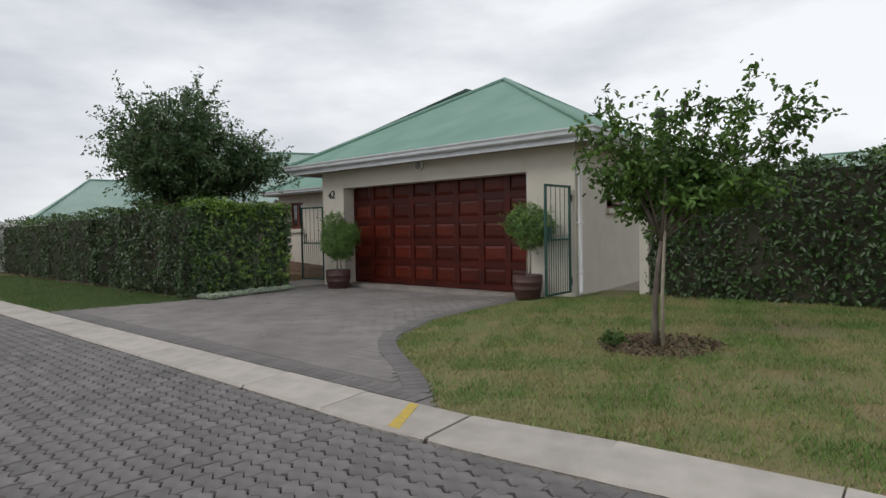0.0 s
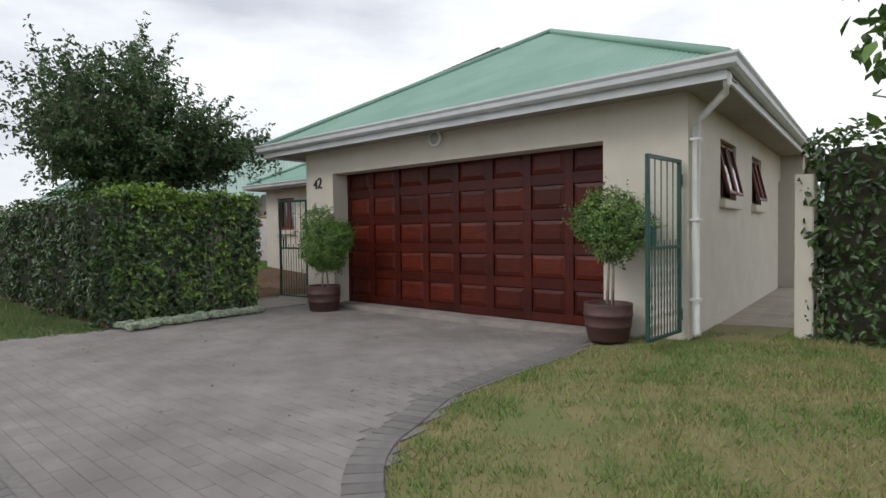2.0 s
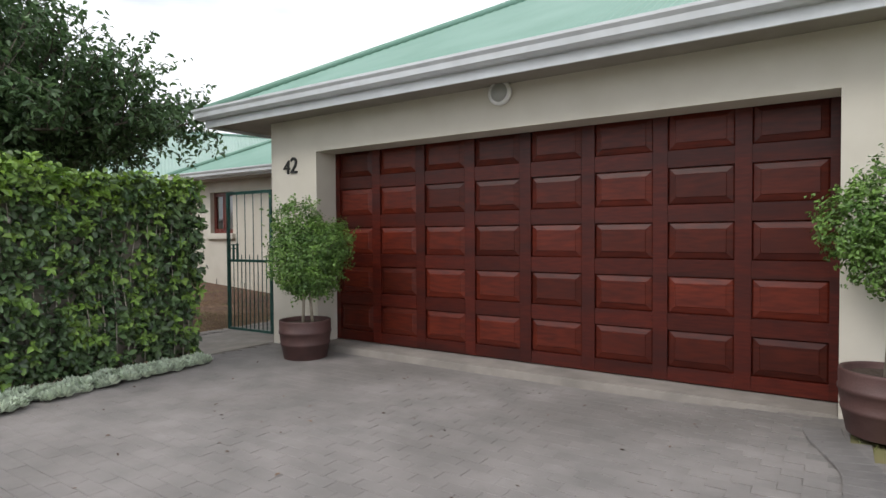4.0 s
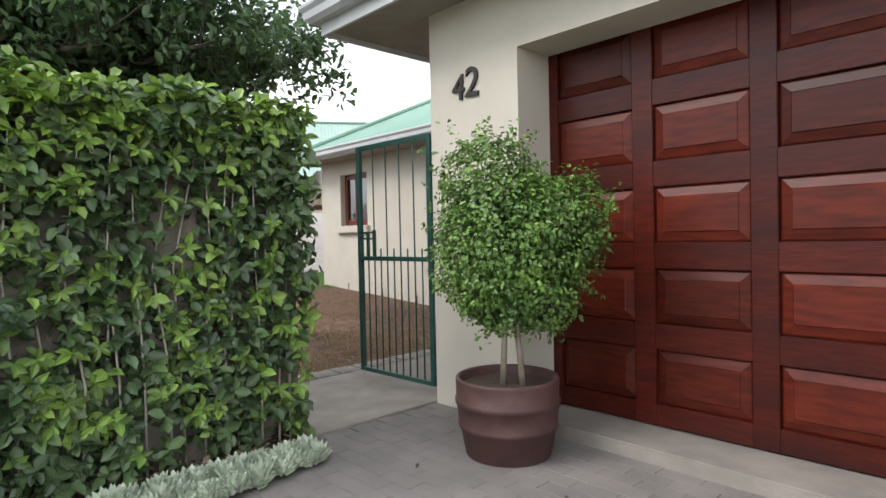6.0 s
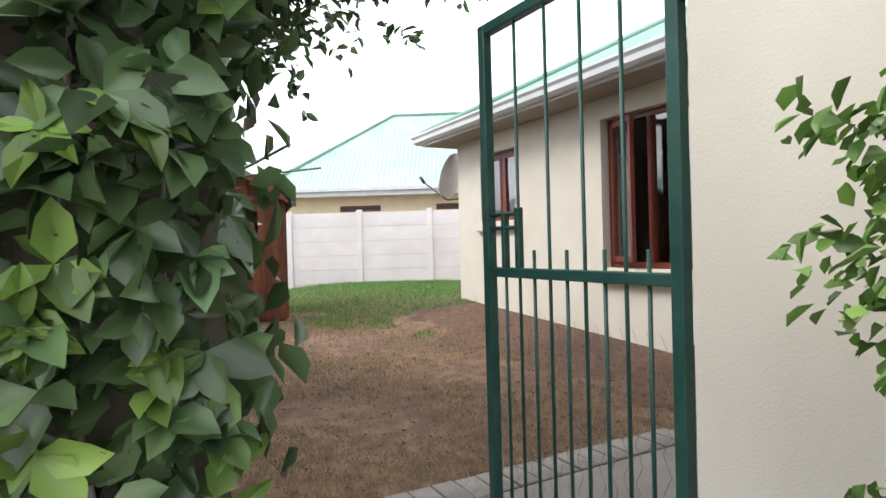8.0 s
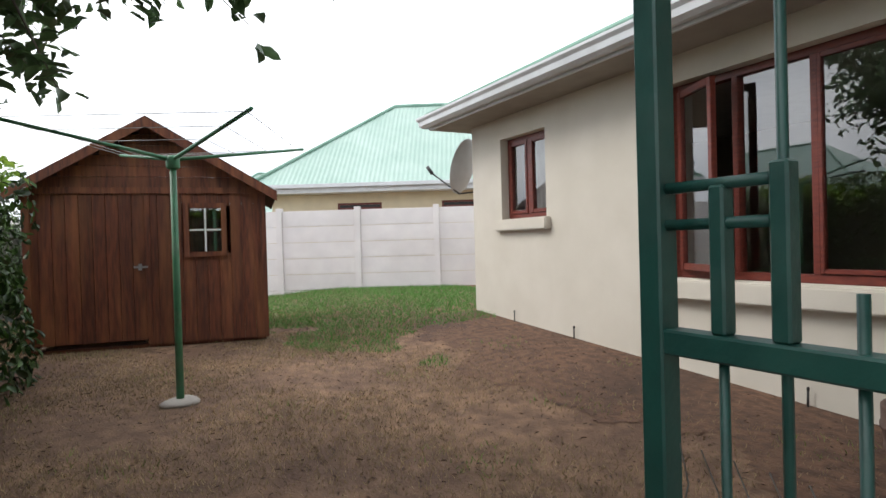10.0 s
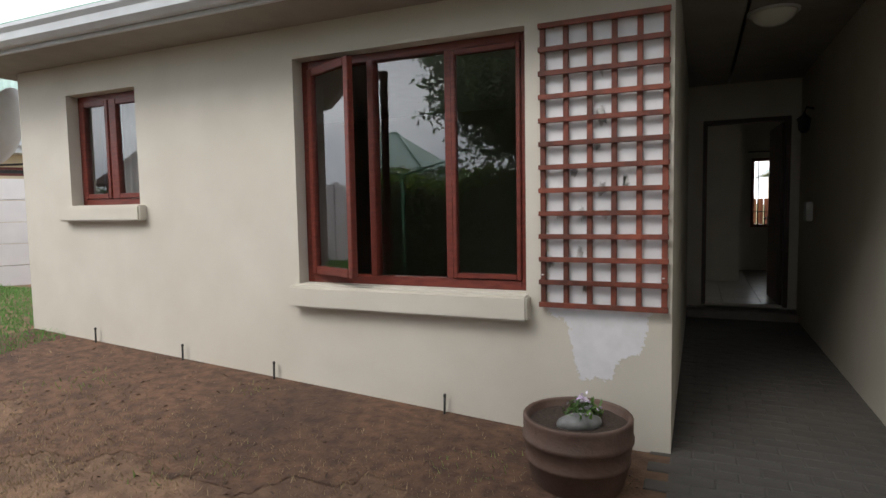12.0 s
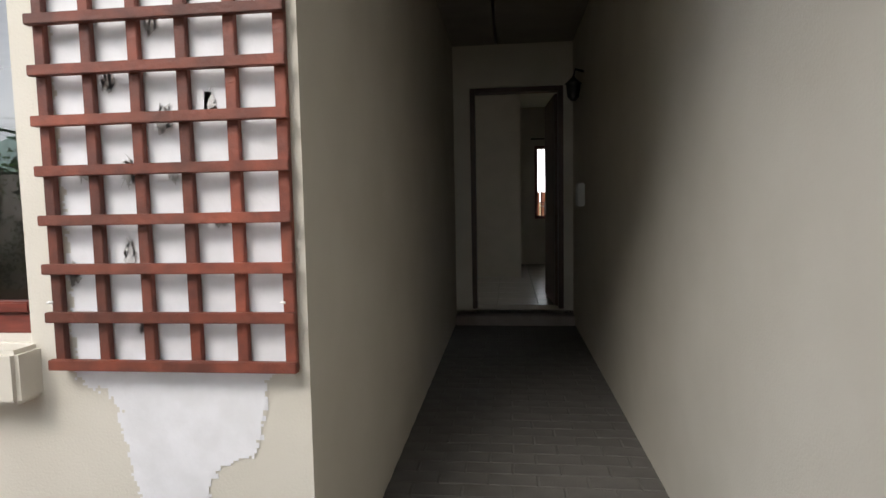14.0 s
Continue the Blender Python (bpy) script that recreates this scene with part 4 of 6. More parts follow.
topiary((5.78, -0.38, ZP + 0.36), (5.8, -0.38, 1.2), [(5.8, -0.38, 1.37, 0.30), (5.62, -0.42, 1.30, 0.22), (5.98, -0.34, 1.27, 0.25), (5.8, -0.36, 1.14, 0.27)], 8000,
        "round clipped topiary shrub on a tall bare stem", [[(5.77, -0.38, ZP + 0.35), (5.79, -0.385, 0.8), (5.8, -0.38, 1.15)], [(5.82, -0.36, ZP + 0.35), (5.83, -0.36, 0.8), (5.8, -0.37, 1.1)]])


# ---- hedges ----
def hedge_face(origin, u, v, n, length, height, density, thick, bulge=0.05, top_frac=0.0, gaps=0.0):
    """Leaf places over a rectangle (u along, v up) with an uneven, lumpy skin along n."""
    k = int(length * height * density)
    a, b = RNG.uniform(0, length, k), RNG.uniform(0, height, k)
    if gaps:
        g = np.sin(a * 4.1 + 1) * np.sin(b * 5.3 + a) + np.sin(a * 9.7) * 0.5
        keep = (g < 1.0 - gaps * (1.2 - b / height)) | (RNG.random(k) < 0.35)
        a, b = a[keep], b[keep]
        k = len(a)
    skin = bulge * (np.sin(a * 2.3 + b * 1.7) + np.sin(a * 5.1 - b * 3.3) * 0.6)
    depth = skin - np.abs(RNG.normal(0, thick, k))
    return np.asarray(origin) + a[:, None] * np.asarray(u) + b[:, None] * np.asarray(v) + depth[:, None] * np.asarray(n), np.tile(n, (k, 1)).astype(float)


def add_foliage(parent, faces, size, ratio, material, name="foliage", jitter=0.9, droop=0.5):
    p = np.concatenate([f[0] for f in faces])
    q = np.concatenate([f[1] for f in faces])
    return part(name, leaf_cloud(name, p, q, size, material, ratio, droop, jitter), parent)


def whorls(faces, leaves=5):
    """Leaf places, facings and directions for tufts of leaves that spread from one shoot tip."""
    pos, nr, tg = [], [], []
    for p, n in faces:
        n = n / np.linalg.norm(n, axis=1)[:, None]
        n = n + RNG.normal(0, 0.25, n.shape)
        u = np.cross(n, [0, 0, 1.0])
        v = np.cross(n, u)
        a0 = RNG.uniform(0, 6.28, len(p))
        for k in range(leaves):
            a = a0 + 2 * math.pi * k / leaves + RNG.normal(0, 0.5, len(p))
            r = np.cos(a)[:, None] * u + np.sin(a)[:, None] * v
            pos.append(p + n * 0.015)
            nr.append(n * 1.0 - r * 0.35 + np.array([0, 0, 0.35]))
            tg.append(r + n * 0.3 + np.array([0, 0, -0.4]))
    return np.concatenate(pos), np.concatenate(nr), np.concatenate(tg)


def add_whorls(parent, faces, size, ratio, material, name):
    p, n, t = whorls(faces)
    return tagged(part(name, leaf_cloud(name, p, n, size, material, ratio, 0.0, 0.9, 0.0, t), parent), kind="stuff")


U = (0, 0, 1)
hd = thing("hedge", (-0.1, -2.05, 0.0), "leafy creeper-like hedge over a wall beside the driveway", "hedge", "hedges")
part("backing_wall", boxes("backing_wall", [(-0.21, -0.075, -3.1, -0.99, -0.05, 1.72)], M_SHADEDWALL, 0.01), hd, "plastered wall behind the leaves, their shade in its colour")
side = hedge_face((0.05, -3.2, 0.08), (0, 1, 0), U, (1, 0, 0.75), 2.2, 1.78, 1500, 0.06, 0.05, gaps=0.5)
back = hedge_face((-0.36, -3.2, 0.05), (0, 1, 0), U, (-1, 0, 0.2), 2.2, 1.8, 240, 0.06)
end = hedge_face((-0.30, -0.95, 0.75), (1, 0, 0), U, (0, 1, 0.1), 0.36, 1.05, 600, 0.05, 0.03)
add_foliage(hd, [side, back, end], 0.07, 0.55, M_SIDEHEDGE, "foliage", 1.5, 0.3)
sideface = ((0.07, -3.2, 0.10), (0, 1, 0), U, (1, 0, 0.45), 2.2)
add_whorls(hd, [hedge_face(*sideface, 1.72, 120, 0.03, 0.05, gaps=0.45)], 0.076, 0.6, M_SIDEHEDGE, "mature_growth")
add_whorls(hd, [hedge_face(*sideface, 1.74, 55, 0.02, 0.05, gaps=0.3)], 0.07, 0.6, M_SHOOT, "bright_growth")
# Top layer and upper band take lighter greens than the face below.
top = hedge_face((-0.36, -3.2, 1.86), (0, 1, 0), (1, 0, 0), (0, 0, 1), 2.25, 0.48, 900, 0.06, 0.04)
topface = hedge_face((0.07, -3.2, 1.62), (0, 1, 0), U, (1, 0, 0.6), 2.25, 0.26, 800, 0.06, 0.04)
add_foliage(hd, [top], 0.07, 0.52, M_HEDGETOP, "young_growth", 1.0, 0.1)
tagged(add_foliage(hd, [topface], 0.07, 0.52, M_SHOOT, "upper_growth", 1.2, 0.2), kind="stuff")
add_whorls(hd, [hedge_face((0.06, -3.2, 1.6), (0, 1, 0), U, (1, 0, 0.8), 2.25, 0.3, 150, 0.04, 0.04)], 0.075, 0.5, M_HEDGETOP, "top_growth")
for i in range(22):
    y = -3.05 + 2.05 * (i + 0.5 * random.random()) / 22
    x = -0.03 + 0.05 * random.random()
    part("climbing_stem", tube("climbing_stem", [(x, y, 0.0), (x + 0.01, y + random.uniform(-0.03, 0.03), 0.5), (x, y + random.uniform(-0.06, 0.06), 1.0), (x + 0.02, y + random.uniform(-0.1, 0.1), 1.6)], 0.007, M_STEM, 5, 0.004), hd, "thin pale climbing stem")

hf = thing("hedge", (-6.0, -3.0, 0.0), "long clipped dark green hedge along the verge", "hedge", "hedges")
fac = []
fac2 = []
blocks = [(0.12, -2.9, 1.90), (-2.9, -5.3, 1.84), (-5.3, -8.8, 1.80), (-8.8, -16.0, 1.72)]
for xa, xb, h in blocks:
    L = xa - xb
    yf = -3.32 if xa > 0 else -3.22 - 0.05 * math.sin(xa)
    fac.append(hedge_face((xb, yf, 0.03), (1, 0, 0), U, (0, -1, 0.25), L, h - 0.12, 420 if xa > -5 else 260, 0.08, 0.09))
    fac2.append(hedge_face((xb, yf + 0.05, h), (1, 0, 0), (0, 1, 0), (0, -0.2, 1), L, 0.75, 300 if xa > -5 else 180, 0.07, 0.07))
    # Dark box behind the leaves, blocks light and stands for inner shade.
    part("core", boxes("core", [(xb + 0.02, xa - 0.22, yf + 0.18, yf + 0.75, 0.0, h - 0.16)], M_HEDGECORE, 0.05), hf, "dark box for inner twigs and shade")
fac.append(hedge_face((-16.0, -2.40, 0.05), (1, 0, 0), U, (0, 1, 0.4), 13.5, 1.9, 260, 0.07, 0.08))
fac.append(hedge_face((0.14, -3.3, 0.05), (0, 1, 0), U, (1, 0, 0.2), 0.35, 1.7, 500, 0.06, 0.04))
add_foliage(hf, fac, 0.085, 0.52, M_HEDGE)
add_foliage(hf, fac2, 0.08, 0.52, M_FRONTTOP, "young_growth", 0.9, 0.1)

hr = thing("hedge", (11.5, 1.2, 0.1), "tall dark green hedge behind the lawn", "hedge", "hedges")
ZL = 0.12
part("core", boxes("core", [(7.48, 17.0, 0.72, 1.15, ZL, 1.98)], M_HEDGECORE, 0.05), hr, "dark box for inner twigs and shade")
part("backing_wall", boxes("backing_wall", [(7.26, 7.42, 0.60, 0.82, 0.0, 1.74)], M_WALL, 0.01), hr, "white plastered wall end")
add_foliage(hr, [hedge_face((7.42, 0.56, ZL + 0.02), (1, 0, 0), U, (0, -1, 0.25), 10.0, 1.98, 420, 0.08, 0.08),
                 hedge_face((7.38, 0.58, ZL + 0.2), (0, 1, 0), U, (-1, 0, 0.2), 0.6, 1.85, 420, 0.07, 0.06)], 0.085, 0.52, M_HEDGE)
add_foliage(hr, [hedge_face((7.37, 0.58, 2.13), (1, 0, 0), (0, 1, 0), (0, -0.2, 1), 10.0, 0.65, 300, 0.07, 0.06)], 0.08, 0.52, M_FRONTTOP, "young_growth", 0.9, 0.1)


hy = thing("hedge", (-4.0, -1.9, 0.1), "leafy green shrubs inside the yard wall", "hedge", "hedges")
part("core", boxes("core", [(-5.7, -2.3, -2.45, -1.6, 0.0, 1.55)], M_HEDGECORE, 0.1), hy, "dark box for inner twigs and shade")
add_foliage(hy, [hedge_face((-5.85, -1.4, 0.12), (1, 0, 0), U, (0, 1, 0.3), 3.7, 1.6, 520, 0.1, 0.1),
                 hedge_face((-2.12, -2.4, 0.1), (0, 1, 0), U, (1, 0, 0.3), 0.8, 1.6, 520, 0.1, 0.08),
                 hedge_face((-5.85, -2.4, 0.15), (0, 1, 0), U, (-1, 0, 0.3), 0.8, 1.6, 420, 0.1, 0.08)], 0.085, 0.5, M_HEDGE, "foliage", 1.2)
add_foliage(hy, [hedge_face((-5.85, -2.4, 1.74), (1, 0, 0), (0, 1, 0), (0, 0.2, 1), 3.75, 1.05, 520, 0.08, 0.1)], 0.085, 0.5, M_HEDGETOP, "young_growth", 1.2, 0.1)

hb = thing("hedge", (5.6, 15.2, 0.0), "dark green bushes closing the side path", "hedge", "hedges")
part("core", boxes("core", [(3.4, 8.4, 15.1, 15.6, -0.1, 2.0)], M_HEDGECORE, 0.05), hb, "dark box for inner twigs and shade")
add_foliage(hb, [hedge_face((3.3, 14.95, 0.0), (1, 0, 0), U, (0, -1, 0.25), 5.2, 2.25, 200, 0.1, 0.12)], 0.13, 0.4, M_HEDGE)


# ---- trees ----
def limb(p0, p1, sag, n=5):
    p0, p1 = np.array(p0, float), np.array(p1, float)
    off = RNG.normal(0, 0.08, 3) * np.linalg.norm(p1 - p0)
    return [tuple(p0 + (p1 - p0) * t + off * math.sin(math.pi * t) * 0.6 + np.array([0, 0, sag * math.sin(math.pi * t)])) for t in np.linspace(0, 1, n)]


def tree(name, base, trunk_top, r0, tips, sub, leaves, lsize, spread, leaf_mat, bark, label, sub_len):
    """Tapered trunk, limbs to each tip, finer twigs from them and leaves along the twigs."""
    t = thing(name, base, label, "tree")
    tr = limb(base, trunk_top, 0, 5)
    part("trunk", tube("trunk", tr, r0, bark, 10, r0 * 0.6), t)
    pos, nr = [], []
    V, Fs = [], []
    for tip in tips:
        lp = limb(trunk_top, tip, 0.12, 6)
        part("limb", tube("limb", lp, r0 * 0.42, bark, 6, r0 * 0.08), t)
        for q in range(sub):
            f = RNG.uniform(0.22, 1.0)
            i = min(int(f * 5), 4)
            a = np.array(lp[i]) + (np.array(lp[i + 1]) - np.array(lp[i])) * (f * 5 - i)
            outw = np.array(tip) - np.array(trunk_top)
            outw = outw / np.linalg.norm(outw)
            d = outw * 0.8 + RNG.normal(0, 0.65, 3)
            d /= np.linalg.norm(d)
            b = a + d * sub_len * RNG.uniform(0.5, 1.2)
            o = len(V)
            for p, rr in ((a, r0 * 0.07), (b, r0 * 0.02)):
                for k in range(3):
                    V.append((p[0] + rr * math.cos(2.1 * k), p[1] + rr * math.sin(2.1 * k), p[2]))
            Fs += [(o + k, o + (k + 1) % 3, o + 3 + (k + 1) % 3, o + 3 + k) for k in range(3)]
            s = RNG.uniform(0.15, 1.08, leaves)
            pos.append(a + (b - a) * s[:, None] + RNG.normal(0, spread, (leaves, 3)))
            nr.append(RNG.normal(0, 0.6, (leaves, 3)) + np.array([0, 0, 0.8]))
    part("branchwork", mesh_of("branchwork", V, Fs, bark), t)
    part("crown", leaf_cloud("crown", np.concatenate(pos), np.concatenate(nr), lsize, leaf_mat, 0.48, 0.6, 0.9), t)
    return t


def crown_tips(c, rx, rz, n, low=-0.5):
    out = []
    for i in range(n):
        z = low + (1 - low) * (i + 0.5) / n
        a = i * 2.39996 + RNG.normal(0, 0.2)
        rr = math.sqrt(max(0.05, 1 - z * z)) * RNG.uniform(0.6, 1.12)
        out.append((c[0] + rx * rr * math.cos(a), c[1] + rx * rr * math.sin(a), c[2] + rz * z * RNG.uniform(0.85, 1.1)))
    return out


big = tree("tree", (-3.2, -1.95, 0.05), (-3.2, -1.95, 1.9), 0.13, crown_tips((-3.0, -1.9, 3.12), 1.62, 1.3, 30) + [(-1.6, -0.7, 2.7), (-1.75, -0.4, 2.95), (-1.35, -0.85, 3.2), (-2.0, -0.5, 2.7), (-2.7, -1.4, 4.6), (-4.6, -2.4, 3.4), (-1.3, -2.2, 3.0), (-1.5, -1.6, 2.45), (-2.0, 0.5, 2.95), (-2.3, 0.2, 2.8), (-2.4, 0.4, 3.1), (-2.7, -0.55, 2.7), (-3.1, -0.4, 2.75)], 36, 27, 0.092, 0.04, M_TREE, M_BARK, "dark green broad-crowned tree behind the hedge", 0.75)
for m in (pose(15.2, 7.5, 0.0, 0, 0, 70), pose(6.2, 27.0, 0.0, 0, 0, 150), pose(9.8, 22.0, 0.0, 0, 0, 40)):
    copy_thing(big, m)
young_tips = [(x - 0.06, y + 0.15, z - 0.22) for x, y, z in (
    (8.35, -3.4, 2.35), (8.5, -3.25, 2.75), (8.8, -2.8, 2.5), (9.1, -2.8, 2.75), (9.35, -2.6, 2.62), (9.6, -2.55, 2.75), (9.9, -2.35, 2.7), (9.5, -2.9, 2.1), (9.75, -2.6, 1.75), (8.6, -3.1, 1.8), (9.1, -2.6, 1.7), (9.35, -3.1, 1.75), (8.3, -3.3, 1.95), (9.9, -2.2, 2.2), (10.1, -2.2, 2.45), (8.75, -3.3, 2.1), (9.05, -3.35, 2.3), (9.3, -2.75, 2.25), (9.6, -2.85, 2.2), (8.7, -2.75, 2.15), (9.15, -3.0, 2.0))]
yt = tree("young_tree", (8.84, -2.94, 0.1), (8.89, -2.92, 1.1), 0.036, young_tips, 17, 16, 0.078, 0.035, M_YOUNG, M_BARK, "slim young tree with light leaves in a mulched ring", 0.33)

part("stem", tube("stem", [(8.93, -3.0, 0.1), (8.91, -2.96, 0.6), (8.93, -2.92, 1.35), (9.02, -2.85, 1.75)], 0.02, M_PALEBARK, 8, 0.012), yt, "slim pale second stem")

# mulch ring, dead leaves
mp_ = []
mn_ = []
for _ in range(900):
    a, r = RNG.uniform(0, 6.28), 0.5 * math.sqrt(RNG.random())
    x, y = 8.87 + r * 1.15 * math.cos(a), -2.95 + r * math.sin(a)
    mp_.append((x, y, float(land(x, y)) + 0.012 + 0.02 * RNG.random()))
    mn_.append((0, 0, 1))
tagged(new("mulch", leaf_cloud("mulch", mp_, mn_, 0.045, M_MULCH, 0.5, 0.0, 0.7)), "grey-brown bark mulch round the young tree", "mulch", kind="stuff")
mp_, mn_ = [], []
for _ in range(700):
    y = RNG.uniform(-3.2, -1.02)
    x = RNG.uniform(-0.05, 0.22)
    mp_.append((x, y, 0.03 + 0.02 * RNG.random()))
    mn_.append((0, 0, 1))
tagged(new("leaf_litter", leaf_cloud("leaf_litter", mp_, mn_, 0.05, M_LITTER, 0.5, 0.0, 0.8)), "dry brown leaves under the hedge", "leaves", kind="stuff")
sh = thing("small_shrub", (8.47, -3.08, 0.1), "small low green shrub by the young tree", "shrub")
d = RNG.normal(size=(260, 3))
d[:, 2] = np.abs(d[:, 2])
d /= np.linalg.norm(d, axis=1)[:, None]
part("foliage", leaf_cloud("foliage", np.array([8.47, -3.08, 0.1]) + d * RNG.uniform(0.03, 0.14, (260, 1)), d, 0.05, M_YOUNG, 0.35, 0, 0.7, 0.4), sh)


# ---- succulents along the hedge foot ----
def rosette(seed):
    rg = np.random.default_rng(seed)
    pos, nr = [], []
    V, Fs = [], []
    for ring, (cnt, tilt, ln) in enumerate(((9, 0.3, 1.15), (9, 0.7, 1.1), (7, 1.1, 0.9))):
        for k in range(cnt):
            a = 2 * math.pi * k / cnt + ring * 0.4 + rg.normal(0, 0.1)
            c, s, ct, st = math.cos(a), math.sin(a), math.cos(tilt), math.sin(tilt)
            o = len(V)
            w = 0.0075 * ln + 0.002
            for u, v, h in ((0.005, 0, 0.0), (0.5, w * 0.9, 0.006), (0.8, w, 0.008), (1.0, 0, 0.014), (0.8, -w, 0.008), (0.5, -w * 0.9, 0.006), (0.6, 0, -0.008)):
                L = 0.062 * ln * u
                V.append((c * L * ct - s * v, s * L * ct + c * v, L * st + h + 0.012))
            Fs += [(o, o + 1, o + 2, o + 6), (o + 6, o + 2, o + 3), (o, o + 6, o + 4, o + 5), (o + 6, o + 3, o + 4)]
    return mesh_of("succulent", V, Fs, M_SUCC, False)


ros = [rosette(s) for s in range(4)]
for i in range(260):
    y = -3.15 + 2.05 * random.random()
    lo = 0.16 if y > -2.9 else 0.2
    x = lo + random.random() * (0.20 - 0.115 * (y + 1.1))
    ob = new("succulent", ros[i % 4])
    sc = random.uniform(0.7, 1.3)
    ob.matrix_basis = pose(x, y, 0.0 + 0.02 * random.random(), random.uniform(-12, 12), random.uniform(-12, 12), random.uniform(0, 360)) @ Matrix.Scale(sc, 4)
    tagged(ob, "pale grey-green succulent rosette at the hedge foot", "succulent", "succulents along the hedge")


# ---- yard: trellis, patch, pot, pegs ----
trl = thing("trellis", (-1.42, 2.89, 0.73), "red-brown square timber trellis fixed to the wall", "trellis")
TX0, TX1, TZ0, TZ1 = -1.738, -1.10, 0.728, 2.205
for i in range(6):
    x = TX0 + 0.016 + (TX1 - TX0 - 0.032) * i / 5
    part("upright", boxes("upright", [(x - 0.014, x + 0.014, 2.893, 2.912, TZ0, TZ1)], M_TRELLIS, 0.002), trl)
for j in range(13):
    z = TZ0 + 0.013 + (TZ1 - TZ0 - 0.026) * j / 12
    part("cross_slat", boxes("cross_slat", [(TX0 - 0.004, TX1 + 0.004, 2.872, 2.8925, z - 0.013, z + 0.013)], M_TRELLIS, 0.002), trl)
for x in (TX0 + 0.02, TX1 - 0.02):
    part("screw", lathe("screw", [(0.007, 0), (0.007, 0.004), (0.001, 0.006)], (x, 2.866, 0.9), M_WHITE, 8), trl)


def ragged(name, cx, cz, outline, y, material, seed):
    """A thin coat of paint with an uneven brushed edge."""
    rg = np.random.default_rng(seed)
    pts = []
    n = len(outline)
    for i in range(n):
        a, b = outline[i], outline[(i + 1) % n]
        for k in range(7):
            t = k / 7
            pts.append((cx + a[0] + (b[0] - a[0]) * t + rg.normal(0, 0.005), y, cz + a[1] + (b[1] - a[1]) * t + rg.normal(0, 0.007)))
    bm = bmesh.new()
    vs = [bm.verts.new(p) for p in pts]
    f = bm.faces.new(vs)
    bmesh.ops.triangulate(bm, faces=[f])
    return bm_mesh(name, bm, material)


def painted(name, outline, y, material, cell=0.007):
    """A thin painted area with a brushed, uneven edge, as a fine grid of cells inside an outline."""
    pts = np.array(outline)
    (x0, z0), (x1, z1) = pts.min(0) - 0.03, pts.max(0) + 0.03
    xs, zs = np.arange(x0, x1, cell), np.arange(z0, z1, cell)
    gx, gz = np.meshgrid(xs + cell / 2, zs + cell / 2)
    px = gx + 0.006 * np.sin(gz * 47) + 0.004 * np.sin(gz * 131 + gx * 40) + 0.003 * RNG.normal(size=gx.shape)
    pz = gz + 0.007 * np.sin(gx * 41 + 1) + 0.005 * np.sin(gx * 117 + gz * 30) + 0.004 * RNG.normal(size=gx.shape)
    inside = np.zeros(gx.shape, bool)
    for (ax, az), (bx2, bz) in zip(pts, np.roll(pts, -1, 0)):
        hit = ((az > pz) != (bz > pz)) & (px < (bx2 - ax) * (pz - az) / (bz - az + 1e-12) + ax)
        inside ^= hit
    nx = len(xs) + 1
    verts = [(x0 + i * cell, y, z0 + j * cell) for j in range(len(zs) + 1) for i in range(nx)]
    faces = [(j * nx + i, j * nx + i + 1, (j + 1) * nx + i + 1, (j + 1) * nx + i) for j, i in zip(*np.nonzero(inside))]
    me = mesh_of(name, verts, faces, material)
    bm = bmesh.new()
    bm.from_mesh(me)
    bmesh.ops.delete(bm, geom=[v for v in bm.verts if not v.link_faces], context="VERTS")
    bm.to_mesh(me)
    bm.free()
    return me


structure("trim_paint_patch", painted("trim_paint_patch", [(-1.72, 2.19), (-1.12, 2.19), (-1.12, 0.74), (-1.19, 0.70), (-1.20, 0.62), (-1.215, 0.53), (-1.27, 0.49), (-1.33, 0.46), (-1.36, 0.40), (-1.40, 0.35), (-1.54, 0.35), (-1.55, 0.42), (-1.575, 0.50), (-1.59, 0.60), (-1.62, 0.66), (-1.70, 0.70)], 2.9175, M_PATCH), "white undercoat patch on the cream wall")
for k, (x, z, w, h) in enumerate(((-1.42, 1.72, 0.05, 0.09), (-1.44, 1.58, 0.035, 0.05), (-1.56, 1.45, 0.03, 0.05), (-1.42, 1.35, 0.05, 0.06), (-1.30, 1.38, 0.03, 0.06), (-1.63, 1.22, 0.05, 0.03), (-1.52, 1.22, 0.045, 0.06), (-1.40, 1.22, 0.03, 0.035), (-1.53, 1.02, 0.035, 0.05), (-1.685, 0.97, 0.03, 0.04), (-1.5, 0.84, 0.03, 0.06), (-1.42, 1.95, 0.02, 0.05), (-1.28, 1.1, 0.04, 0.02))):
    structure("trim_mould", ragged("trim_mould", x, z, [(-w * 0.4, -h * 0.4), (0, -h * 0.6), (w * 0.35, -h * 0.2), (w * 0.2, h * 0.4), (-w * 0.1, h * 0.5), (-w * 0.45, h * 0.2)], 2.9135, M_MOULD, 20 + k), "small grey mould stain").scale = (1, 1, 1)

ZB = 0.0
bp_ = ribbed_pot("barrel_pot", (-1.46, 2.46, ZB), 0.245, 0.32, M_POT2, "weathered brown half-barrel pot against the wall", "")
pl = thing("potted_plant", (-1.46, 2.46, 0.27), "sparse potted plant with small violet flowers", "plant")
d = RNG.normal(size=(150, 3))
d[:, 2] = np.abs(d[:, 2]) * 0.8
d /= np.linalg.norm(d, axis=1)[:, None]
